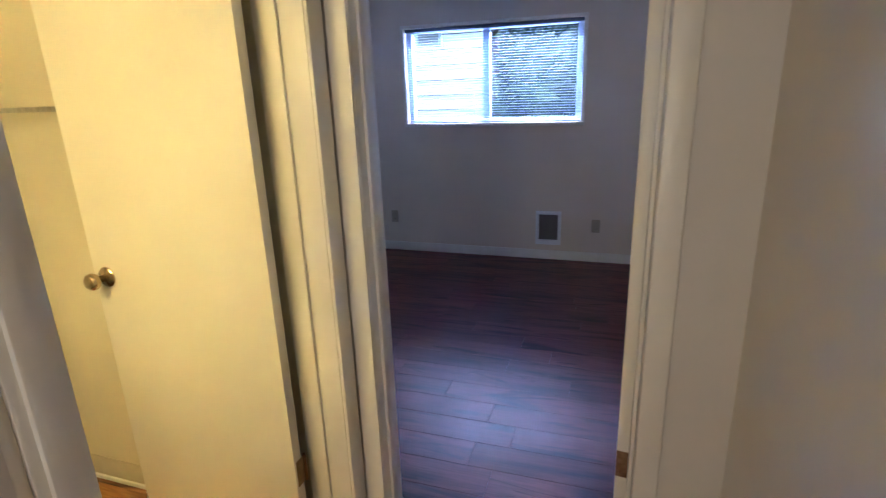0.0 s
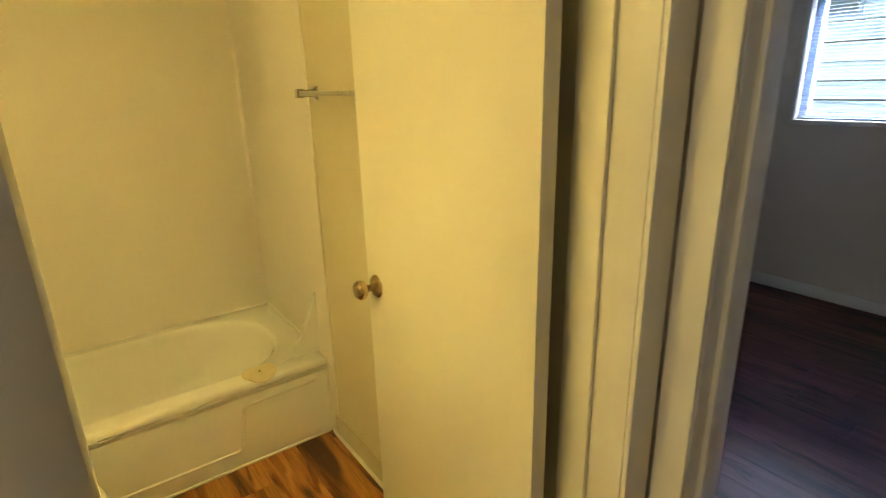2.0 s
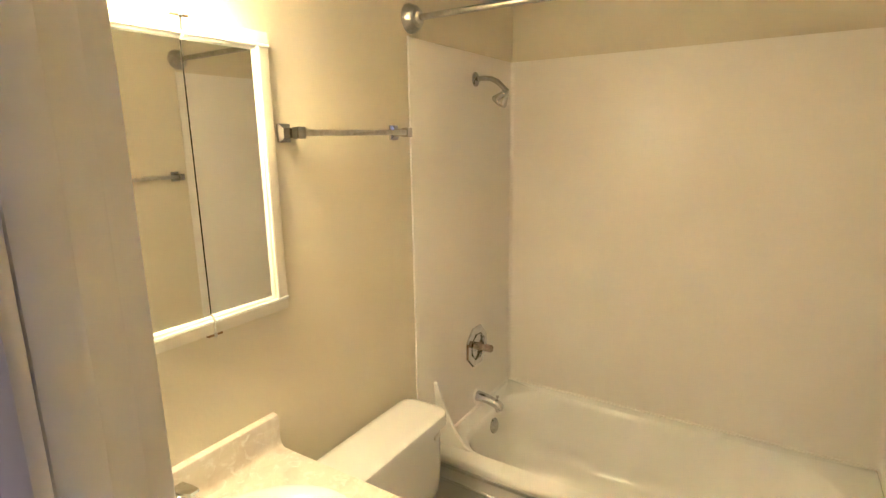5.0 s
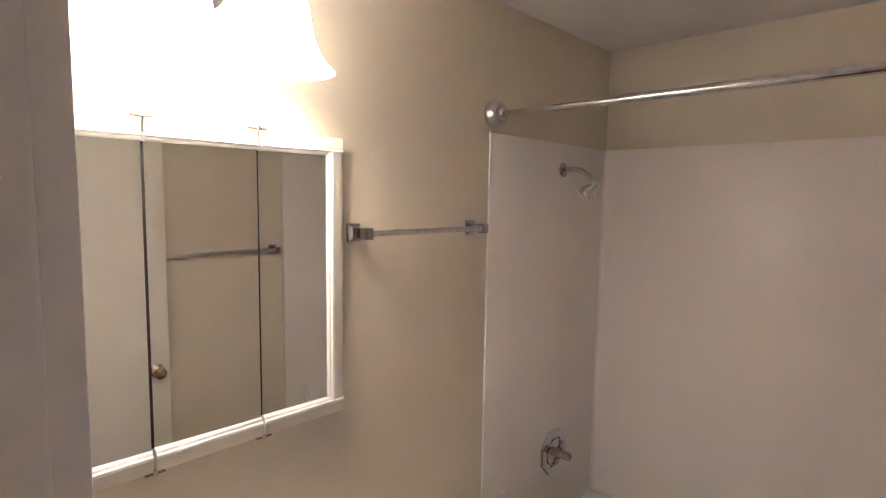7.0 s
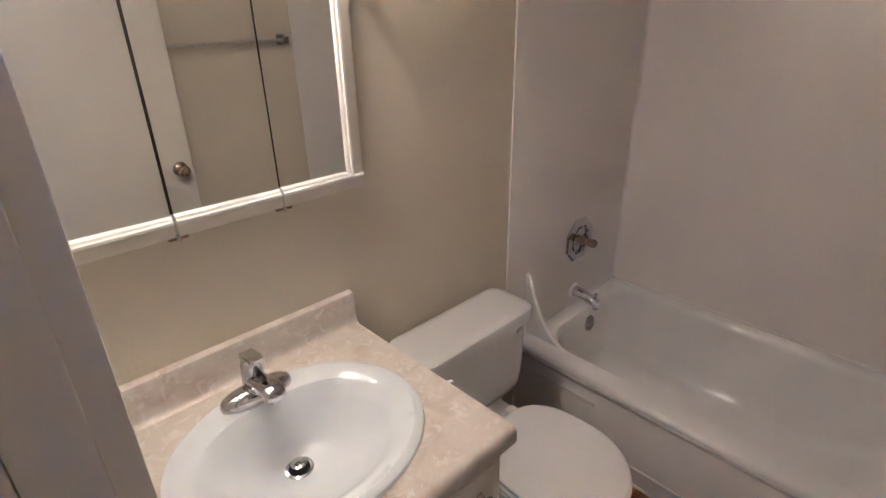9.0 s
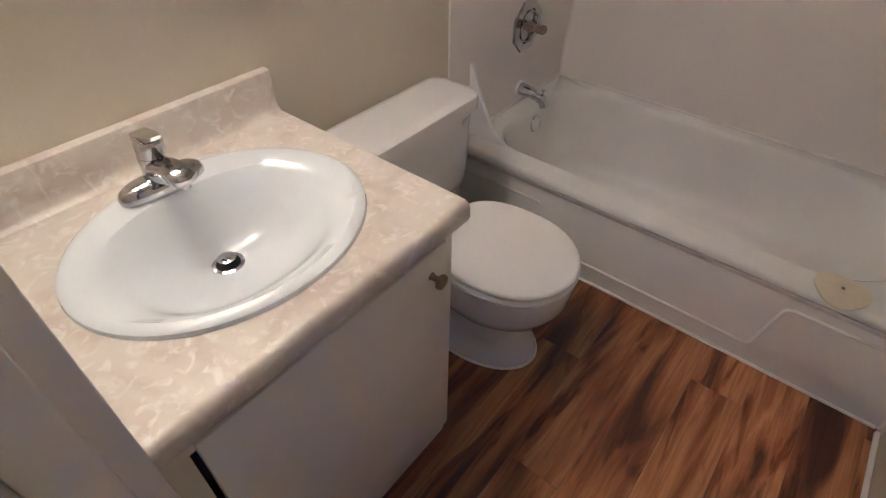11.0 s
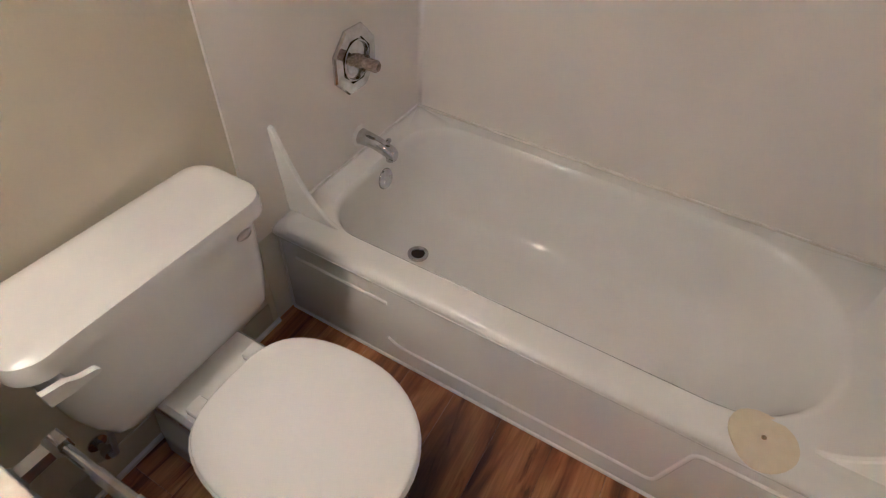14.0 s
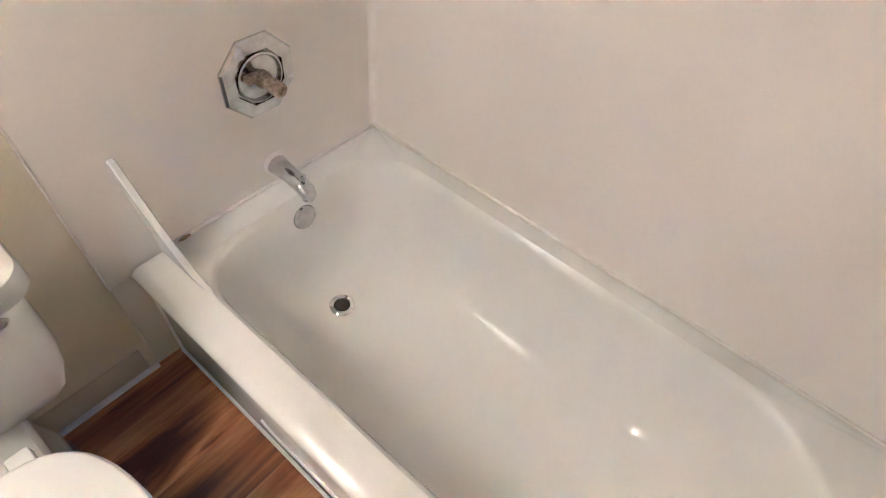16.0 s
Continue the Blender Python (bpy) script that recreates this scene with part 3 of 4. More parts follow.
for dx, dz in ((-0.030, -0.024), (0.030, 0.028)):
    part("screw", bm_lathe([(0.005, 0.006), (0.005, 0.010), (0.003, 0.011)], pose(dx, 0, dz, -90), 10), DARK, valve)

spout = thing("tub_spout", "chrome tub spout with a diverter knob", "tub spout", place=(0.372, SY0, 0.432))
prof = [(0.0, 0.029, 0.0), (0.004, 0.029, 0.0), (0.02, 0.026, 0.0), (0.06, 0.023, -0.003), (0.10, 0.021, -0.010), (0.125, 0.020, -0.018), (0.136, 0.016, -0.024)]
rings = [[(r * math.cos(a), d, dz + r * 0.9 * math.sin(a) - (0.006 if math.sin(a) < -0.3 and d > 0.09 else 0)) for a in (2 * math.pi * k / 24 for k in range(24))] for d, r, dz in prof]
part("body", bm_loft(rings, True, True, True), CHROME, spout)
part("flange", bm_lathe([(0.034, 0.0), (0.034, 0.004), (0.030, 0.009)], pose(0, 0, 0, -90)), CAULK, spout, "white sealant ring")
part("outlet", bm_lathe([(0.013, 0.0), (0.015, 0.016)], pose(0, 0.116, -0.050), 16), CHROME, spout)
part("diverter_knob", bm_lathe([(0.004, 0.0), (0.004, 0.012), (0.008, 0.014), (0.008, 0.020), (0.005, 0.022)], pose(0, 0.112, 0.006), 14), CHROME, spout)

shower = thing("shower", "small chrome shower head on a bent arm", "shower head", place=(0.372, SY0, 1.862))
part("flange", bm_lathe([(0.030, 0.0), (0.029, 0.004), (0.02, 0.010), (0.011, 0.013)], pose(0, 0, 0, -90)), CHROME, shower)
part("arm", bm_tube([(0, 0.0, 0), (0, 0.045, 0.002), (0, 0.075, -0.003), (0, 0.102, -0.016), (0, 0.134, -0.046), (0, 0.148, -0.060)], 0.0105), CHROME, shower)
hm = pose(0, 0.144, -0.056, 180 - 40, 0, 0)
hd = part("head", bm_lathe([(0.012, 0.0), (0.017, 0.006), (0.017, 0.014), (0.021, 0.020), (0.033, 0.042), (0.036, 0.050), (0.034, 0.057), (0.026, 0.058)], hm), CHROME, shower)
part("spray_face", bm_lathe([(0.026, 0.0575), (0.024, 0.060), (0.01, 0.060)], hm), GRILLE, hd, "dark spray face")

rod = thing("shower_rod", "chrome tension shower curtain rod between the walls", "curtain rod")
part("rod", bm_tube([(0.822, Y0 + 0.03, 2.024), (0.822, 0.42, 2.024)], 0.0105), CHROME, rod, "thin inner rod")
part("rod", bm_tube([(0.822, 0.41, 2.024), (0.822, Y1 - 0.02, 2.024)], 0.0127), CHROME, rod, "outer rod")
for y, s in ((Y0, 1), (Y1, -1)):
    part("flange", bm_lathe([(0.048, 0.0), (0.048, 0.009), (0.043, 0.015), (0.041, 0.028), (0.033, 0.037), (0.020, 0.039), (0.015, 0.048)], pose(0.822, y, 2.024, -90 * s)), NICKEL, rod, "round nickel end flange")


def towel_bar(name, label, x0, x1, y, s, z):
    root = thing(name, label, "towel bar", place=((x0 + x1) / 2, y, z))
    half = (x1 - x0) / 2
    part("bar", bm_box(-half, s * 0.052, -0.008, half, s * 0.066, 0.008, 0.0015), NICKEL, root)
    for x in (-half, half):
        e = 0.012 if x > 0 else -0.012
        post = part("post", bm_loft([[(x + a * w, s * d, b * w) for a, b in ((-1, -1.2), (1, -1.2), (1, 1.2), (-1, 1.2))] for d, w in ((0.0, 0.020), (0.006, 0.020), (0.016, 0.011), (0.046, 0.010), (0.050, 0.0125), (0.072, 0.0125))], True, True, True), CHROME, root, "chrome bracket")
        part("end_cap", bm_box(x + min(e, 0), s * 0.048, -0.0115, x + max(e, 0), s * 0.070, 0.0115, 0.002), CHROME, post)
    return root


towel_bar("towel_bar", "square chrome towel bar over the toilet tank", 0.935, 1.408, Y0, 1, 1.646)
towel_bar("towel_bar", "square chrome towel bar behind the open door", 0.905, 1.515, Y1, -1, 1.454)

disc = thing("drain_stopper", "flat cream rubber drain stopper lying on the tub rim", "drain stopper")
bm = bmesh.new()
rows = []
for side in (0, 1):
    for r in (0.0005, 0.02, 0.04, 0.058, 0.066, 0.068):
        ring = []
        for k in range(32):
            a = 2 * math.pi * k / 32
            x, y = 0.733 + r * math.cos(a), 1.233 + r * math.sin(a)
            drop = max(0.0, x - 0.775) * 0.55 + max(0.0, 0.70 - x) * 0.25
            ring.append((x, y, RIM + 0.0025 + 0.004 * side - drop))
        rows.append((side, r, ring))
top = [ring for side, r, ring in rows if side == 1]
low = [ring for side, r, ring in rows if side == 0]
part("disc", bm_loft(top + low[::-1], True, True, True, bm), RUBBER, disc)
part("nub", bm_lathe([(0.005, 0.0), (0.005, 0.003), (0.003, 0.004)], pose(0.733, 1.233, RIM + 0.0065), 12), BRASS, disc)

# ---- toilet ----
TX = 1.195
toilet = thing("toilet", "white porcelain two-piece toilet with a closed lid", "toilet")


def soft_box(x0, y0, x1, y1, levels, radius, n=8):
    """A rounded body from levels of (z, inset)."""
    return [rounded_rect(x0 + i, y0 + j, x1 - i, y1 - j2, z, (max(radius - i, 0.006),) * 4, n) for z, i, j, j2 in levels]


tank = part("tank", bm_loft(soft_box(0.960, Y0 + 0.012, 1.430, 0.167, [(0.362, 0.125, 0.03, 0.030), (0.367, 0.094, 0.02, 0.018), (0.380, 0.066, 0.015, 0.010), (0.405, 0.040, 0.012, 0.005), (0.445, 0.019, 0.006, 0.002), (0.49, 0.008, 0.002, 0.001), (0.55, 0.003, 0.0, 0.0), (0.652, 0.0, 0.0, 0.0)], 0.05), True, True, True), PORCELAIN, toilet)
part("tank_lid", bm_loft(soft_box(0.938, Y0 + 0.026, 1.452, 0.182, [(0.645, 0.006, 0.004, 0.006), (0.649, 0.0, 0.0, 0.0), (0.677, 0.0, 0.0, 0.0), (0.688, 0.004, 0.003, 0.004), (0.694, 0.014, 0.010, 0.014), (0.696, 0.035, 0.03, 0.035)], 0.055), True, True, True), PORCELAIN, toilet)
badge = part("badge", bm_lathe([(0.020, 0.0), (0.019, 0.003), (0.015, 0.004), (0.014, 0.002), (0.006, 0.003)], pose(1.014, 0.1672, 0.620, -90) @ Matrix.Diagonal((1, 0.6, 1, 1)), 20), NICKEL, tank, "small oval metal badge")
lever = part("flush_lever", bm_tube([(1.405, 0.160, 0.628), (1.405, 0.188, 0.628)], 0.010), SEAT, toilet, "white flush lever")
part("lever_arm", bm_loft([[(1.436, 0.180 + d, 0.612), (1.436, 0.180 + d, 0.644), (1.402, 0.186 + d, 0.642), (1.386, 0.189 + d, 0.633), (1.362, 0.195 + d, 0.632), (1.358, 0.196 + d, 0.627), (1.361, 0.195 + d, 0.621), (1.388, 0.189 + d, 0.616), (1.402, 0.186 + d, 0.612)] for d in (0.0, 0.012)], True, True, True), SEAT, lever)


def egg(z, w, back, front, cx=TX, n=44):
    """A seat outline: wide and round in front, squarer behind."""
    mid = back + (front - back) * 0.52
    pts = []
    for k in range(n):
        a = 2 * math.pi * k / n
        c, s = math.cos(a), math.sin(a)
        if s >= 0:
            pts.append((cx + w * c, mid + (front - mid) * s, z))
        else:
            pts.append((cx + w * math.copysign(abs(c) ** 0.62, c), mid - (mid - back) * abs(s) ** 0.8, z))
    return pts


bowl = [egg(0.03, 0.100, 0.235, 0.560), egg(0.09, 0.092, 0.24, 0.535), egg(0.16, 0.094, 0.24, 0.535),
        egg(0.195, 0.112, 0.24, 0.57), egg(0.215, 0.138, 0.235, 0.605), egg(0.240, 0.166, 0.23, 0.640), egg(0.285, 0.181, 0.225, 0.661), egg(0.345, 0.184, 0.222, 0.667), egg(0.363, 0.184, 0.22, 0.667), egg(0.3705, 0.174, 0.225, 0.656)]
part("bowl", bm_loft(bowl, True, True, True), PORCELAIN, toilet)
back = bm_loft(soft_box(1.085, -0.005, 1.305, 0.30, [(0.0, 0.012, 0.02, 0.0), (0.02, 0.0, 0.0, 0.0), (0.10, 0.008, 0.0, 0.0), (0.16, 0.022, 0.0, 0.0), (0.25, 0.018, 0.0, 0.0), (0.34, 0.0, 0.0, 0.0), (0.362, 0.0, 0.0, 0.0), (0.372, 0.008, 0.006, 0.0)], 0.035), True, True, True)
part("pedestal_back", back, PORCELAIN, toilet)
foot = bm_loft([egg(0.0, 0.134, 0.13, 0.592), egg(0.012, 0.136, 0.13, 0.596), egg(0.026, 0.131, 0.135, 0.590), egg(0.040, 0.112, 0.15, 0.570), egg(0.065, 0.099, 0.17, 0.552), egg(0.10, 0.090, 0.19, 0.535)], True, True, True)
part("foot", foot, PORCELAIN, toilet)
part("seat_ring", bm_loft([egg(0.3725, 0.172, 0.262, 0.654), egg(0.376, 0.186, 0.250, 0.672), egg(0.3815, 0.1865, 0.249, 0.6725), egg(0.3855, 0.178, 0.256, 0.663)], True, True, True), SEAT, toilet)
lid = part("lid", bm_loft([egg(0.3895, 0.168, 0.254, 0.651), egg(0.3925, 0.181, 0.243, 0.666), egg(0.401, 0.183, 0.242, 0.669), egg(0.4045, 0.1815, 0.243, 0.667), egg(0.407, 0.178, 0.246, 0.664), egg(0.4083, 0.172, 0.251, 0.657), egg(0.4088, 0.160, 0.262, 0.645), egg(0.4096, 0.08, 0.33, 0.56)], True, True, True), SEAT, toilet, "closed white plastic lid")
for x in (TX - 0.075, TX + 0.075):
    part("seat_hinge", bm_box(x - 0.020, 0.212, 0.370, x + 0.020, 0.258, 0.392, 0.006), SEAT, toilet)
for x in (TX - 0.115, TX + 0.115):
    part("bolt_cap", bm_lathe([(0.015, 0.028), (0.015, 0.050), (0.012, 0.058), (0.005, 0.061)], pose(x, 0.30, 0), 18), SEAT, toilet, "white bolt cap")
sup = part("supply_hose", bm_tube([(1.40, Y0 + 0.03, 0.16), (1.40, 0.02, 0.165), (1.395, 0.045, 0.20), (1.38, 0.05, 0.28), (1.375, 0.05, 0.365)], 0.006), NICKEL, toilet, "thin braided supply hose")
part("stop_valve", bm_lathe([(0.022, 0.0), (0.022, 0.004), (0.009, 0.006), (0.009, 0.03), (0.014, 0.032), (0.014, 0.05), (0.008, 0.052)], pose(1.40, Y0, 0.16, -90), 16), CHROME, toilet)
structure("trim_toilet_caulk", bm_loft([egg(0.0, 0.141, 0.13, 0.603), egg(0.005, 0.137, 0.13, 0.598)], True, True, True), CAULK, "caulk line round the toilet foot", "trim")

# ---- vanity ----
VX0, VX1, VF, VT = 1.535, XB - 0.002, 0.522, 0.760
vanity = thing("vanity_cabinet", "white painted vanity cabinet with slab doors", "cabinet")
carcass = bm_box(VX0, Y0 + 0.002, 0.0, VX0 + 0.016, VF - 0.02, VT)
for box in ((VX1 - 0.016, Y0 + 0.002, 0.0, VX1, VF - 0.02, VT), (VX0 + 0.016, Y0 + 0.002, 0.05, VX1 - 0.016, VF - 0.02, 0.066), (VX0 + 0.016, Y0 + 0.002, 0.066, VX1 - 0.016, Y0 + 0.008, VT)):
    bm_box(*box, bm=carcass)
part("carcass", carcass, CABINET, vanity)
face = bm_box(VX0, VF - 0.02, 0.0, VX1, VF - 0.001, 0.06)
for box in ((VX0, VF - 0.02, 0.06, VX0 + 0.04, VF - 0.001, VT), (VX1 - 0.04, VF - 0.02, 0.06, VX1, VF - 0.001, VT), (VX0 + 0.04, VF - 0.02, 0.70, VX1 - 0.04, VF - 0.001, VT)):
    bm_box(*box, bm=face)
part("face_frame", face, CABINET, vanity)
door = part("door", bm_box(VX0 + 0.040, VF, 0.035, VX1 - 0.050, VF + 0.018, 0.735, 0.004), CABINET, vanity)
part("knob", bm_lathe([(0.009, 0.0), (0.007, 0.003), (0.006, 0.014), (0.012, 0.018), (0.0165, 0.023), (0.0155, 0.029), (0.006, 0.032)], pose(1.622, VF + 0.018, 0.675, -90), 20), ANTIQUE, door, "round antique nickel knob")

holder = thing("paper_holder", "empty chrome toilet paper holder on the vanity side", "paper holder", place=(VX0, 0.30, 0.555))
for y in (-0.095, 0.095):
    post = part("post", bm_loft([[(-d, y + a * w, b * w) for a, b in ((-1, -1), (1, -1), (1, 1), (-1, 1))] for d, w in ((-0.003, 0.022), (0.005, 0.022), (0.014, 0.012), (0.058, 0.011), (0.062, 0.014), (0.086, 0.014))], True, True, True), CHROME, holder, "chrome bracket")
part("roller", bm_tube([(-0.074, -0.084, 0), (-0.074, 0.0, 0)], 0.0085), CHROME, holder, "spring roller")
part("roller", bm_tube([(-0.074, -0.005, 0), (-0.074, 0.084, 0)], 0.0105), CHROME, holder, "spring roller sleeve")

SCX, SCY, SRX, SRY = 1.852, 0.262, 0.266, 0.226
CT = 0.800
counter = thing("countertop", "beige marbled laminate countertop with a rolled edge and backsplash", "countertop")
# slab with the sink cut-out: outline rings from the hole to the outer edge
hole = oval(SCX, SCY, CT, SRX - 0.03, SRY - 0.03, 64)


def to_edge(p, x0, y0, x1, y1):
    d = Vector((p[0] - SCX, p[1] - SCY))
    f = min([(x1 - SCX) / d.x if d.x > 1e-6 else ((x0 - SCX) / d.x if d.x < -1e-6 else 1e9), (y1 - SCY) / d.y if d.y > 1e-6 else ((y0 - SCY) / d.y if d.y < -1e-6 else 1e9)])
    return (SCX + d.x * f, SCY + d.y * f)


CX0, CX1, CY0, CY1 = 1.520, XB - 0.001, Y0 + 0.001, 0.530
outer = [to_edge(p, CX0, CY0, CX1, CY1) for p in hole]
corners = [(CX0, CY0), (CX1, CY0), (CX1, CY1), (CX0, CY1)]
for c in corners:
    k = min(range(64), key=lambda i: (outer[i][0] - c[0]) ** 2 + (outer[i][1] - c[1]) ** 2)
    outer[k] = c
rings = [[(x, y, CT - 0.038) for x, y, z in hole], hole, [(x, y, CT) for x, y in outer], [(x, y, CT - 0.038) for x, y in outer], [(x, y, CT - 0.038) for x, y, z in hole]]
part("slab", bm_loft(rings), LAMINATE, counter)
nose = [(CY1, CT), (CY1 + 0.008, CT + 0.0005), (CY1 + 0.016, CT - 0.004), (CY1 + 0.021, CT - 0.013), (CY1 + 0.022, CT - 0.034), (CY1 + 0.018, CT - 0.045), (CY1 + 0.008, CT - 0.051), (CY1, CT - 0.051)]
part("rolled_edge", bm_loft([[(x, y, z) for y, z in nose] for x in (CX0, CX1)], True, True, True), LAMINATE, counter)
sp = [(CY0, CT - 0.002), (CY0 + 0.040, CT + 0.0005), (CY0 + 0.032, CT + 0.004), (CY0 + 0.026, CT + 0.012), (CY0 + 0.023, CT + 0.03), (CY0 + 0.022, CT + 0.085), (CY0 + 0.019, CT + 0.093), (CY0 + 0.012, CT + 0.096), (CY0, CT + 0.096)]
part("backsplash", bm_loft([[(x, y, z) for y, z in sp] for x in (CX0, CX1)], True, True, True), LAMINATE, counter)
part("end_band", bm_box(CX0 - 0.0015, CY0, CT - 0.037, CX0 - 0.0002, CY1, CT - 0.001), LAMINATE, counter)

sink = thing("sink", "white oval drop-in ceramic sink in the countertop", "sink")
rings = [oval(SCX, SCY, CT + 0.0005, SRX, SRY, 64), oval(SCX, SCY, CT + 0.008, SRX - 0.002, SRY - 0.002, 64), oval(SCX, SCY, CT + 0.014, SRX - 0.010, SRY - 0.010, 64), oval(SCX, SCY + 0.002, CT + 0.014, SRX - 0.022, SRY - 0.022, 64)]
for f, z in ((0.0, 0.009), (0.10, -0.004), (0.22, -0.03), (0.36, -0.065), (0.55, -0.095), (0.75, -0.110), (0.92, -0.116)):
    rx, ry = 0.216 * (1 - f) + 0.012, 0.168 * (1 - f * 0.98) + 0.006
    rings.append(oval(SCX, SCY + 0.028 * (1 - f) - 0.042 * f, CT + z, rx, ry, 64, 2.15))
part("bowl", bm_loft(rings, True, False, True), SINK_WHITE, sink)
dr = part("drain", bm_lathe([(0.031, 0.0), (0.031, 0.003), (0.026, 0.005), (0.021, 0.002)], pose(SCX, SCY - 0.042, CT - 0.1165), 28, True, True), CHROME, sink, "chrome drain ring")
# dark disc puts the shade between ring and stopper
part("drain_throat", bm_lathe([(0.0225, 0.0), (0.0225, 0.0032)], pose(SCX, SCY - 0.042, CT - 0.1155), 24), DARK, dr, "dark disc for the shade in the drain opening")
part("stopper", bm_lathe([(0.006, 0.0), (0.006, 0.008), (0.017, 0.010), (0.018, 0.013), (0.012, 0.016), (0.004, 0.0165)], pose(SCX, SCY - 0.042, CT - 0.113), 24), CHROME, dr, "raised pop-up stopper")

FX, FY = 1.862, 0.086
faucet = thing("faucet", "single-lever chrome centerset faucet on the sink", "faucet", place=(FX, FY, CT + 0.0135))
part("base", bm_loft([oval(0, 0, z, rx, ry, 36, 2.4) for z, rx, ry in ((0.0, 0.082, 0.031), (0.009, 0.082, 0.031), (0.018, 0.078, 0.028), (0.025, 0.066, 0.022), (0.029, 0.045, 0.016), (0.031, 0.02, 0.01))], True, True, True), CHROME, faucet)
part("body", bm_lathe([(0.030, 0.012), (0.027, 0.026), (0.025, 0.045), (0.024, 0.068), (0.014, 0.074)], Matrix(), 28), CHROME, faucet)
rings = []
for y, z, w, h in ((0.0, 0.042, 0.023, 0.020), (0.03, 0.054, 0.022, 0.017), (0.058, 0.064, 0.022, 0.0145), (0.080, 0.067, 0.024, 0.0145), (0.098, 0.065, 0.025, 0.015), (0.110, 0.062, 0.021, 0.0125), (0.116, 0.060, 0.011, 0.007)):
    rings.append([(w * math.copysign(abs(math.cos(a)) ** 0.8, math.cos(a)), y, z + h * math.copysign(abs(math.sin(a)) ** 0.8, math.sin(a))) for a in (2 * math.pi * k / 24 for k in range(24))])
part("spout", bm_loft(rings, True, True, True), CHROME, faucet)
part("aerator", bm_lathe([(0.011, 0.0), (0.013, 0.014)], pose(0, 0.096, 0.040), 18), CHROME, faucet)
handle = part("handle", bm_lathe([(0.022, 0.072), (0.025, 0.075), (0.025, 0.096), (0.021, 0.107), (0.011, 0.112)], pose(0, -0.002, 0, -7), 26), CHROME, faucet)
part("lever", bm_loft([[(w, y, z + h), (-w, y, z + h), (-w, y, z - h), (w, y, z - h)] for y, z, w, h in ((-0.018, 0.103, 0.015, 0.007), (0.02, 0.110, 0.015, 0.006), (0.042, 0.116, 0.012, 0.004), (0.052, 0.120, 0.009, 0.003))], True, True, True), CHROME, handle)

# ---- mirror cabinet ----
MX0, MX1, MZ0, MZ1, MY = 1.461, 2.152, 1.186, 1.884, -0.010
cab = thing("medicine_cabinet", "white framed medicine cabinet with three mirror doors", "medicine cabinet")
part("case", bm_box(MX0 + 0.012, Y0 + 0.001, MZ0 + 0.006, MX1, MY - 0.023, MZ1 - 0.006, 0.001), CABINET, cab)
D1, D2 = 1.916, 1.684


def mirror_door(x0, x1, sides):
    """A mirrored door with frame rails top and bottom, and stiles where sides says so."""
    d = part("mirror_door", bm_box(x0 + 0.001, MY - 0.021, MZ0 + 0.001, x1 - 0.001, MY - 0.0155, MZ1 - 0.001), TRIM, cab)
    gx0 = x0 + (0.044 if "l" in sides else 0.001)
    gx1 = x1 - (0.044 if "r" in sides else 0.001)
    glass = bm_box(gx0, MY - 0.0115, MZ0 + 0.044, gx1, MY - 0.008, MZ1 - 0.044)
    bmesh.ops.rotate(glass, cent=((gx0 + gx1) / 2, MY - 0.009, 0), matrix=Matrix.Rotation(radians(-1.2), 3, "Z"), verts=glass.verts)
    part("mirror_glass", glass, MIRROR, d, "clear mirror glass", smooth=False)

    band = ((0.0, -0.0155), (0.0, 0.0), (0.003, 0.002), (0.026, 0.002), (0.027, -0.002), (0.027, -0.0155))
    bead = ((0.027, -0.0155), (0.027, 0.003), (0.029, 0.006), (0.034, 0.006), (0.0355, 0.001), (0.041, 0.000), (0.044, -0.006), (0.044, -0.0155))

    def rail(steps, p0, p1, z0, z1, across, inner):
        if across == "z":
            rings = [[(x, MY + dy, (z0 + w if inner > 0 else z1 - w)) for w, dy in steps] for x in (p0, p1)]
        else:
            rings = [[((p0 + w if inner > 0 else p1 - w), MY + dy, z) for w, dy in steps] for z in (z0, z1)]
        return bm_loft(rings, True, True, True)

    def framed(name, *run):
        r = part(name, rail(band, *run), FRAMEBAND, d, "cream flat frame band")
        part("bead", rail(bead, *run), BEAD, r, "bright white inner bead")

    framed("rail", x0 + 0.001, x1 - 0.001, MZ0, MZ0 + 0.044, "z", 1)
    framed("rail", x0 + 0.001, x1 - 0.001, MZ1 - 0.044, MZ1, "z", -1)
    if "l" in sides:
        framed("stile", x0 + 0.001, x0 + 0.045, MZ0 + 0.027, MZ1 - 0.027, "x", 1)
    if "r" in sides:
        framed("stile", x1 - 0.045, x1 - 0.001, MZ0 + 0.027, MZ1 - 0.027, "x", -1)


mirror_door(MX0, D2 - 0.002, "l")
mirror_door(D2 + 0.002, D1 - 0.0025, "")
mirror_door(D1 + 0.0025, MX1, "r")
# near-black strips stand in for the shade in the door seams
part("seam_shadow_strip", bm_box(D2 - 0.003, MY - 0.0175, MZ0 + 0.044, D2 + 0.003, MY - 0.0125, MZ1 - 0.044), DARK, cab, "dark strip for the shade between doors")
part("seam_shadow_strip", bm_box(D1 - 0.0035, MY - 0.0175, MZ0 + 0.044, D1 + 0.0035, MY - 0.0125, MZ1 - 0.044), DARK, cab, "dark strip for the shade between doors")
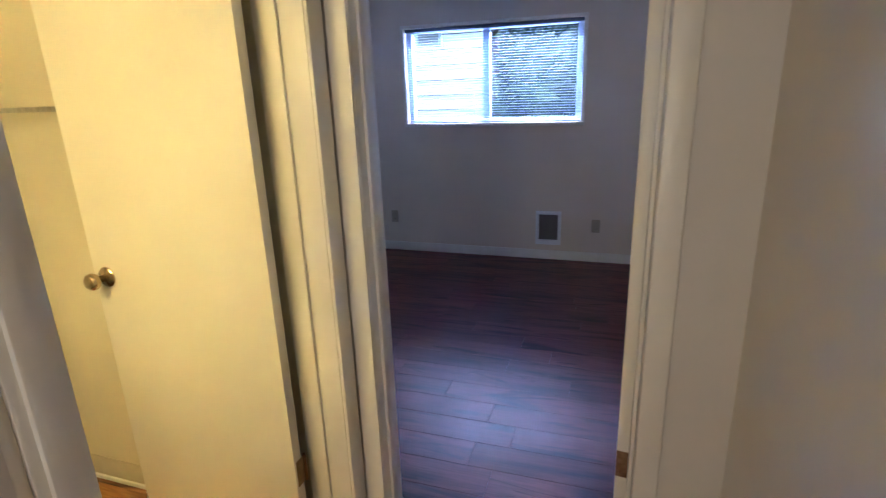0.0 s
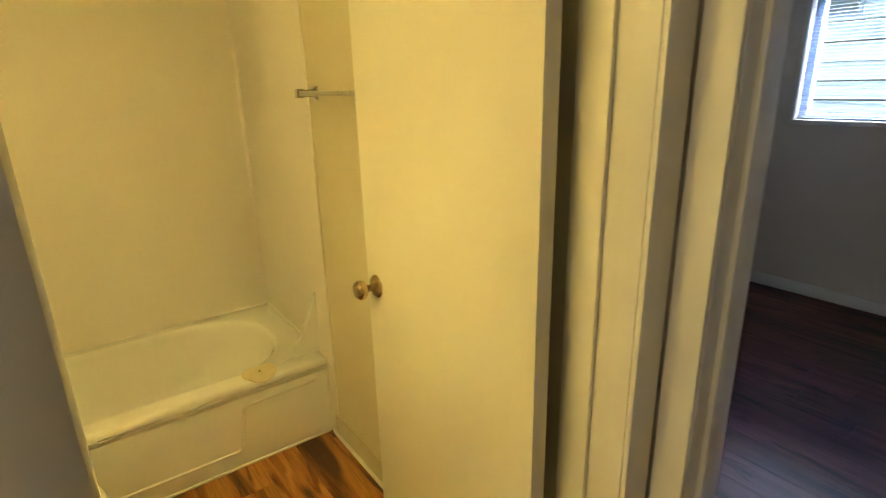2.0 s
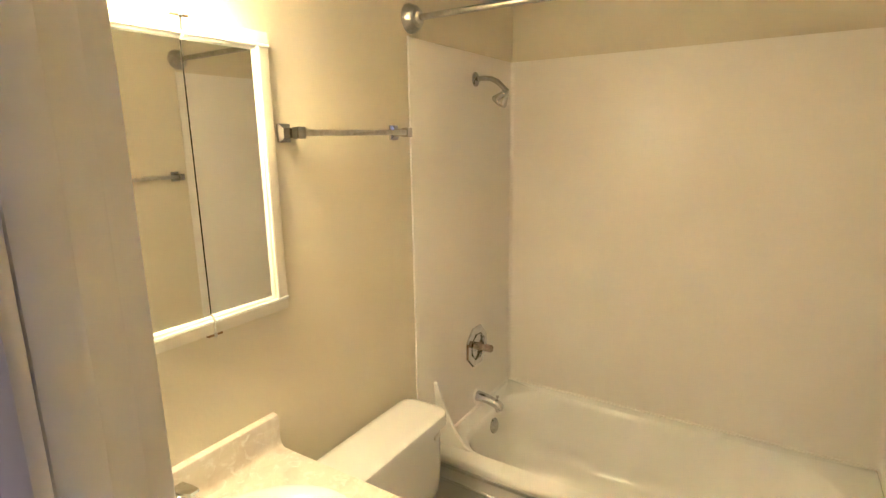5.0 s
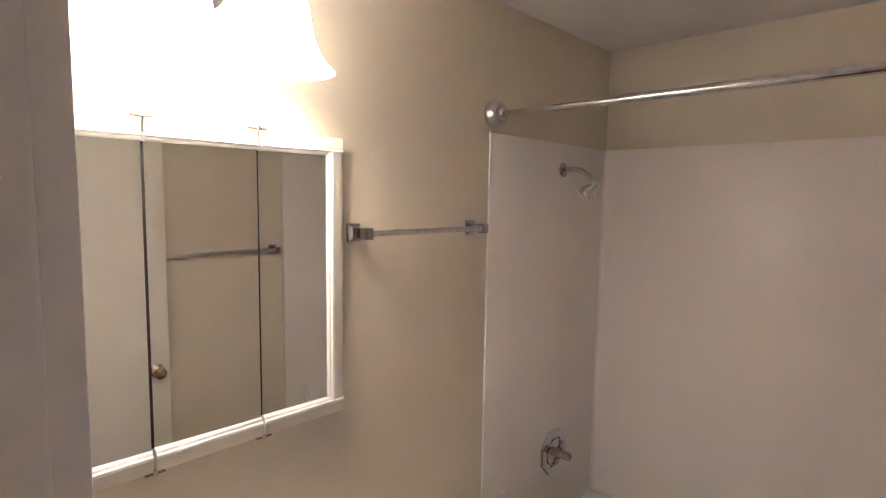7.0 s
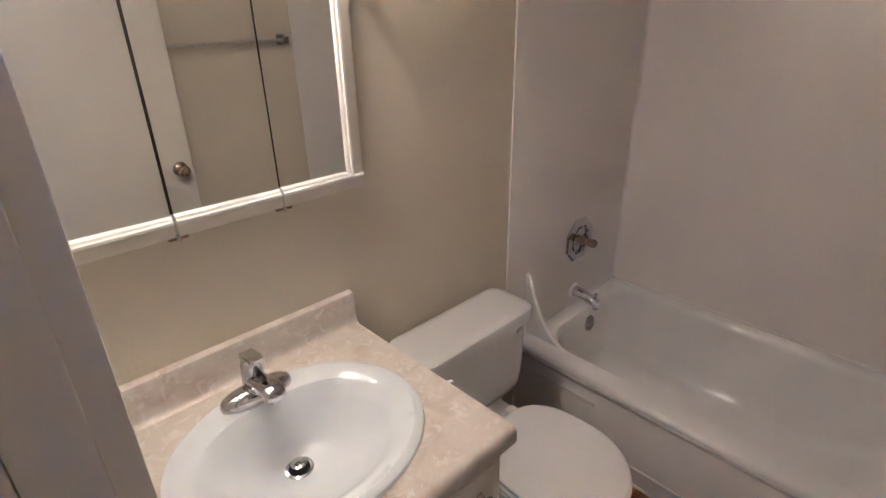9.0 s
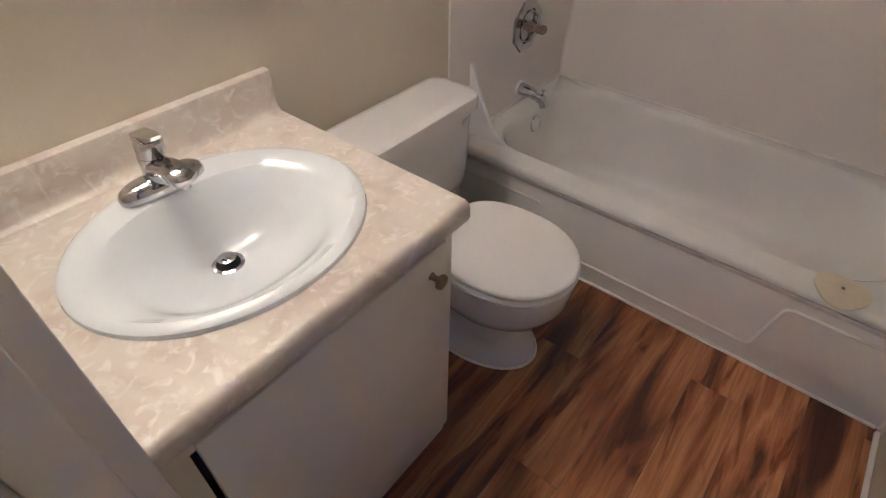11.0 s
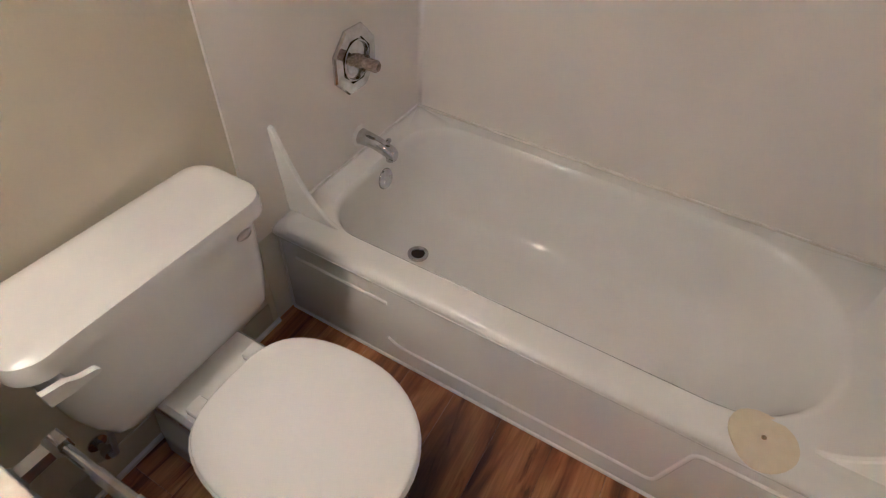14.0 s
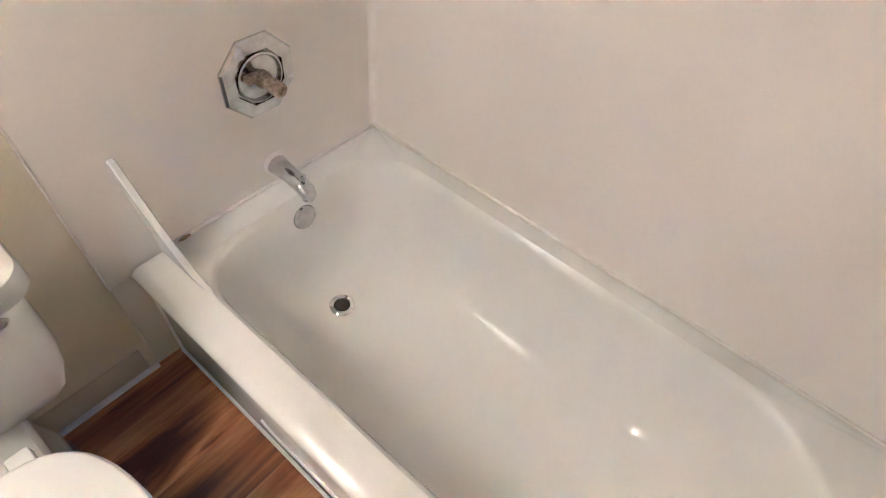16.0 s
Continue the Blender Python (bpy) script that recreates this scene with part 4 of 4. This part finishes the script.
for x in (D1, D2):
    for z, s in ((MZ0, -1), (MZ1, 1)):
        h = part("pivot_hinge", bm_box(x - 0.019, MY - 0.016, z + min(0, s * 0.005), x + 0.019, MY + 0.003, z + max(0, s * 0.005), 0.001), BRONZE, cab, "small metal pivot hinge")
        part("hinge_pin", bm_lathe([(0.0045, -0.004), (0.0045, 0.006)], pose(x, MY + 0.001, z + s * 0.004), 10), NICKEL, h)

# ---- vanity light ----
light = thing("vanity_light", "three-bulb nickel wall light with frosted bell shades", "wall light")
part("backplate", bm_loft([[(x, Y0 + d, z) for x, _, z in [(px, 0, 2.165 + py) for px, py, _ in oval(1.842, 0, 0, rx, rz, 40, 2.2)]] for d, rx, rz in ((0.0, 0.10, 0.062), (0.010, 0.10, 0.062), (0.020, 0.085, 0.05), (0.026, 0.05, 0.03))], True, True, True), NICKEL, light)
part("cross_bar", bm_tube([(2.055, 0.125, 2.172), (1.630, 0.125, 2.172)], 0.007), NICKEL, light)
part("arm", bm_tube([(1.842, Y0 + 0.02, 2.165), (1.842, 0.04, 2.170), (1.842, 0.125, 2.172)], 0.009), NICKEL, light)
for sx, sy in SHADES:
    cup = part("socket_cup", bm_lathe([(0.010, 0.045), (0.020, 0.038), (0.024, 0.015), (0.024, 0.0)], pose(sx, sy, 2.128), 20), NICKEL, light)
    prof = [(0.026, 2.132), (0.030, 2.128), (0.034, 2.110), (0.037, 2.085), (0.043, 2.055), (0.055, 2.025), (0.070, 2.004), (0.082, 1.992), (0.0835, 1.989), (0.080, 1.990), (0.068, 2.001), (0.053, 2.022), (0.041, 2.053), (0.035, 2.083), (0.032, 2.108), (0.026, 2.126)]
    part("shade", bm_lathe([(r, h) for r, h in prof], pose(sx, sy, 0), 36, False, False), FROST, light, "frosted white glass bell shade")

# ---- bedroom fixtures ----
window = thing("window_1", "white vinyl slider window in the bedroom wall, blue daylight put into its colour", "window", kind="structure")
TR = 0.028
for nm, box in (("casing", (WX0 - TR, BW - 0.008, WZ0 - TR, WX1 + TR, BW - 0.0005, WZ0)), ("casing", (WX0 - TR, BW - 0.008, WZ1, WX1 + TR, BW - 0.0005, WZ1 + TR)), ("casing", (WX0 - TR, BW - 0.008, WZ0, WX0, BW - 0.0005, WZ1)), ("casing", (WX1, BW - 0.008, WZ0, WX1 + TR, BW - 0.0005, WZ1))):
    part(nm, bm_box(*box, bevel=0.002), TRIM, window)
WMX = 1.885
for nm, box in (("frame_rail", (WX0, BW + 0.06, WZ0, WX1, BW + 0.12, WZ0 + 0.035)), ("frame_rail", (WX0, BW + 0.06, WZ1 - 0.035, WX1, BW + 0.12, WZ1)), ("frame_stile", (WX0, BW + 0.06, WZ0 + 0.035, WX0 + 0.05, BW + 0.12, WZ1 - 0.035)), ("frame_stile", (WX1 - 0.05, BW + 0.06, WZ0 + 0.035, WX1, BW + 0.12, WZ1 - 0.035)), ("meeting_stile", (WMX - 0.03, BW + 0.06, WZ0 + 0.035, WMX + 0.03, BW + 0.12, WZ1 - 0.035))):
    part(nm, bm_box(*box, bevel=0.003), VINYL, window)
for x0, x1 in ((WX0 + 0.05, WMX - 0.03), (WMX + 0.03, WX1 - 0.05)):
    pane = part("pane", bm_box(x0, BW + 0.088, WZ0 + 0.035, x1, BW + 0.092, WZ1 - 0.035), GLASS, window, smooth=False)
    pane.visible_shadow = False
blind = thing("window_blind", "open white horizontal mini blind with dim blue daylight put into its colour", "blind")
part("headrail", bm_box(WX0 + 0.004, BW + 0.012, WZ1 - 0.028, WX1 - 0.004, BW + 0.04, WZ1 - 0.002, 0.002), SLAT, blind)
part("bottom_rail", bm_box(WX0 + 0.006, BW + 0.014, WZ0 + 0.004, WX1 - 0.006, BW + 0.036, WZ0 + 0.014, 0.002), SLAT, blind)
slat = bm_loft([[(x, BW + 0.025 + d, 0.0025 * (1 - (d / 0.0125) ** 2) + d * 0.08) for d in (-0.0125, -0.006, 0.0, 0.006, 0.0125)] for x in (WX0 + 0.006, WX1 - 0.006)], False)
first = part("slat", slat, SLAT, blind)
count = 35
for k in range(1, count):
    s = new("slat", first.data)
    s.parent = blind
    s.location = (0, 0, WZ0 + 0.03 + k * (WZ1 - WZ0 - 0.07) / count)
first.location = (0, 0, WZ0 + 0.03)

heater = thing("wall_heater", "white in-wall heater with a dark grille", "heater")
hx0, hx1, hz0, hz1 = 2.335, 2.553, 0.135, 0.435
frame_bm = bm_box(hx0, BW - 0.018, hz0, hx1, BW - 0.0005, hz0 + 0.045, 0.003)
for box in ((hx0, BW - 0.018, hz1 - 0.03, hx1, BW - 0.0005, hz1), (hx0, BW - 0.018, hz0 + 0.045, hx0 + 0.028, BW - 0.0005, hz1 - 0.03), (hx1 - 0.028, BW - 0.018, hz0 + 0.045, hx1, BW - 0.0005, hz1 - 0.03)):
    bm_box(*box, bevel=0.003, bm=frame_bm)
part("frame", frame_bm, HEATER, heater)
part("backing", bm_box(hx0 + 0.028, BW - 0.006, hz0 + 0.045, hx1 - 0.028, BW - 0.0007, hz1 - 0.03), GRILLE, heater, "dark inner panel")
for k in range(16):
    z = hz0 + 0.052 + k * 0.0143
    part("louvre", bm_box(hx0 + 0.029, BW - 0.015, z, hx1 - 0.029, BW - 0.008, z + 0.005), GRILLE, heater, smooth=False)

for x, z in ((0.988, 0.330), (2.842, 0.318)):
    o = thing("wall_outlet", "beige duplex wall outlet with cover plate", "outlet", "bedroom outlets", place=(x, BW, z))
    part("plate", bm_box(-0.035, -0.006, -0.057, 0.035, -0.0005, 0.057, 0.003), PLATE, o)
    for dz in (-0.024, 0.024):
        r = part("receptacle", bm_box(-0.017, -0.0085, dz - 0.014, 0.017, -0.006, dz + 0.014, 0.002), PLATE, o)
        for dx in (-0.006, 0.006):
            part("slot", bm_box(dx - 0.001, -0.0092, dz - 0.004, dx + 0.001, -0.0084, dz + 0.006), DARK, r, smooth=False)

# ---- outside the window ----
structure("ground", bm_box(-60, BW + 0.14, -0.9, 60, 120, -0.5), EARTH, "bare earth and grass outside", "ground")
house = thing("neighbour_house", "white clapboard house seen through the window", "house")
# dark-coloured backing wall puts the shade lines between the spaced clapboards
part("wall", bm_box(-6.0, 10.2, -0.5, 0.62, 16.0, 5.5), BARK, house, smooth=False)
for k in range(22):
    z = -0.5 + k * 0.27
    part("clapboard", bm_loft([[(x, 10.2, z), (x, 10.165, z), (x, 10.19, z + 0.25), (x, 10.2, z + 0.25)] for x in (-6.0, 0.62)], True, True, True), SIDING, house, smooth=False)
part("roof", bm_loft([[(x, 9.6, 5.4), (x, 13.1, 7.4), (x, 16.6, 5.4), (x, 13.1, 7.2)] for x in (-6.4, 1.0)], True, True, True), BARK, house, smooth=False)
wd = part("window", bm_box(-0.75, 10.12, 2.25, -0.25, 10.17, 3.9), VINYL, house)
part("pane", bm_box(-0.70, 10.10, 2.3, -0.3, 10.119, 3.85), GRILLE, wd, smooth=False)


def tree(x, y, height, spread, seed):
    rng = random.Random(seed)
    root = thing("tree", "dark leafy evergreen outside the window", "tree", "trees outside", place=(x, y, -0.5))
    part("trunk", bm_tube([(0, 0, -0.1), (0.04, 0.02, height * 0.4), (-0.03, 0.03, height * 0.9)], [0.13, 0.09, 0.03], 10), BARK, root)
    verts, faces = [], []
    for k in range(11000):
        a, h = rng.uniform(0, 6.283), rng.uniform(0.06, 1.0)
        r = spread * (1.05 - h * 0.75) * math.sqrt(rng.random()) * (0.8 + 0.2 * math.sin(a * 5 + h * 9))
        c = Vector((r * math.cos(a), r * math.sin(a), h * height))
        u = Vector((rng.gauss(0, 1), rng.gauss(0, 1), rng.gauss(0, 0.7))).normalized()
        v = u.orthogonal().normalized()
        s = rng.uniform(0.12, 0.22)
        i = len(verts)
        verts += [c - u * s, c + v * s * 0.45, c + u * s, c - v * s * 0.45]
        faces.append((i, i + 1, i + 2, i + 3))
    me = bpy.data.meshes.new("crown")
    me.from_pydata([tuple(p) for p in verts], [], faces)
    me.materials.append(LEAF)
    crown = new("crown", me)
    crown.parent = root
    crown["kind"] = "stuff"
    return root


for k, (x, y, h, s) in enumerate(((1.75, 9.2, 5.6, 0.95), (2.95, 8.6, 6.4, 1.35), (2.3, 10.4, 7.0, 1.7), (4.5, 9.4, 6.8, 1.7), (1.5, 12.4, 7.0, 1.3))):
    tree(x, y, h, s, 11 + k)


# ---- floor planks ----
def planks(floor, x0, x1, y0, y1, width, length, mat, top=0.0, seed=1):
    rng = random.Random(seed)
    cache = {}
    y = y0
    while y < y1 - 0.004:
        w = min(width, y1 - y)
        x = x0 - rng.uniform(0.1, 0.9) * length
        while x < x1:
            a, b = max(x, x0), min(x + length, x1)
            if b - a > 0.01:
                key = (round(b - a, 4), round(w, 4))
                if key not in cache:
                    bm = bm_box(0.0004, 0.0004, -0.0045, b - a - 0.0004, w - 0.0004, 0.0, 0.0006, 1)
                    me = bpy.data.meshes.new("plank")
                    bm.to_mesh(me)
                    bm.free()
                    me.materials.append(mat)
                    cache[key] = me
                p = new("plank", cache[key])
                p.parent = floor
                p.location = (a, y, top)
            x += length
        y += w


planks(bath_floor, 0.73, XH, Y0, Y1, 0.152, 0.915, PLANK, 0.0, 3)
planks(hall_floor, XH, XR, -2.6, YE, 0.152, 0.915, PLANK, 0.0, 4)
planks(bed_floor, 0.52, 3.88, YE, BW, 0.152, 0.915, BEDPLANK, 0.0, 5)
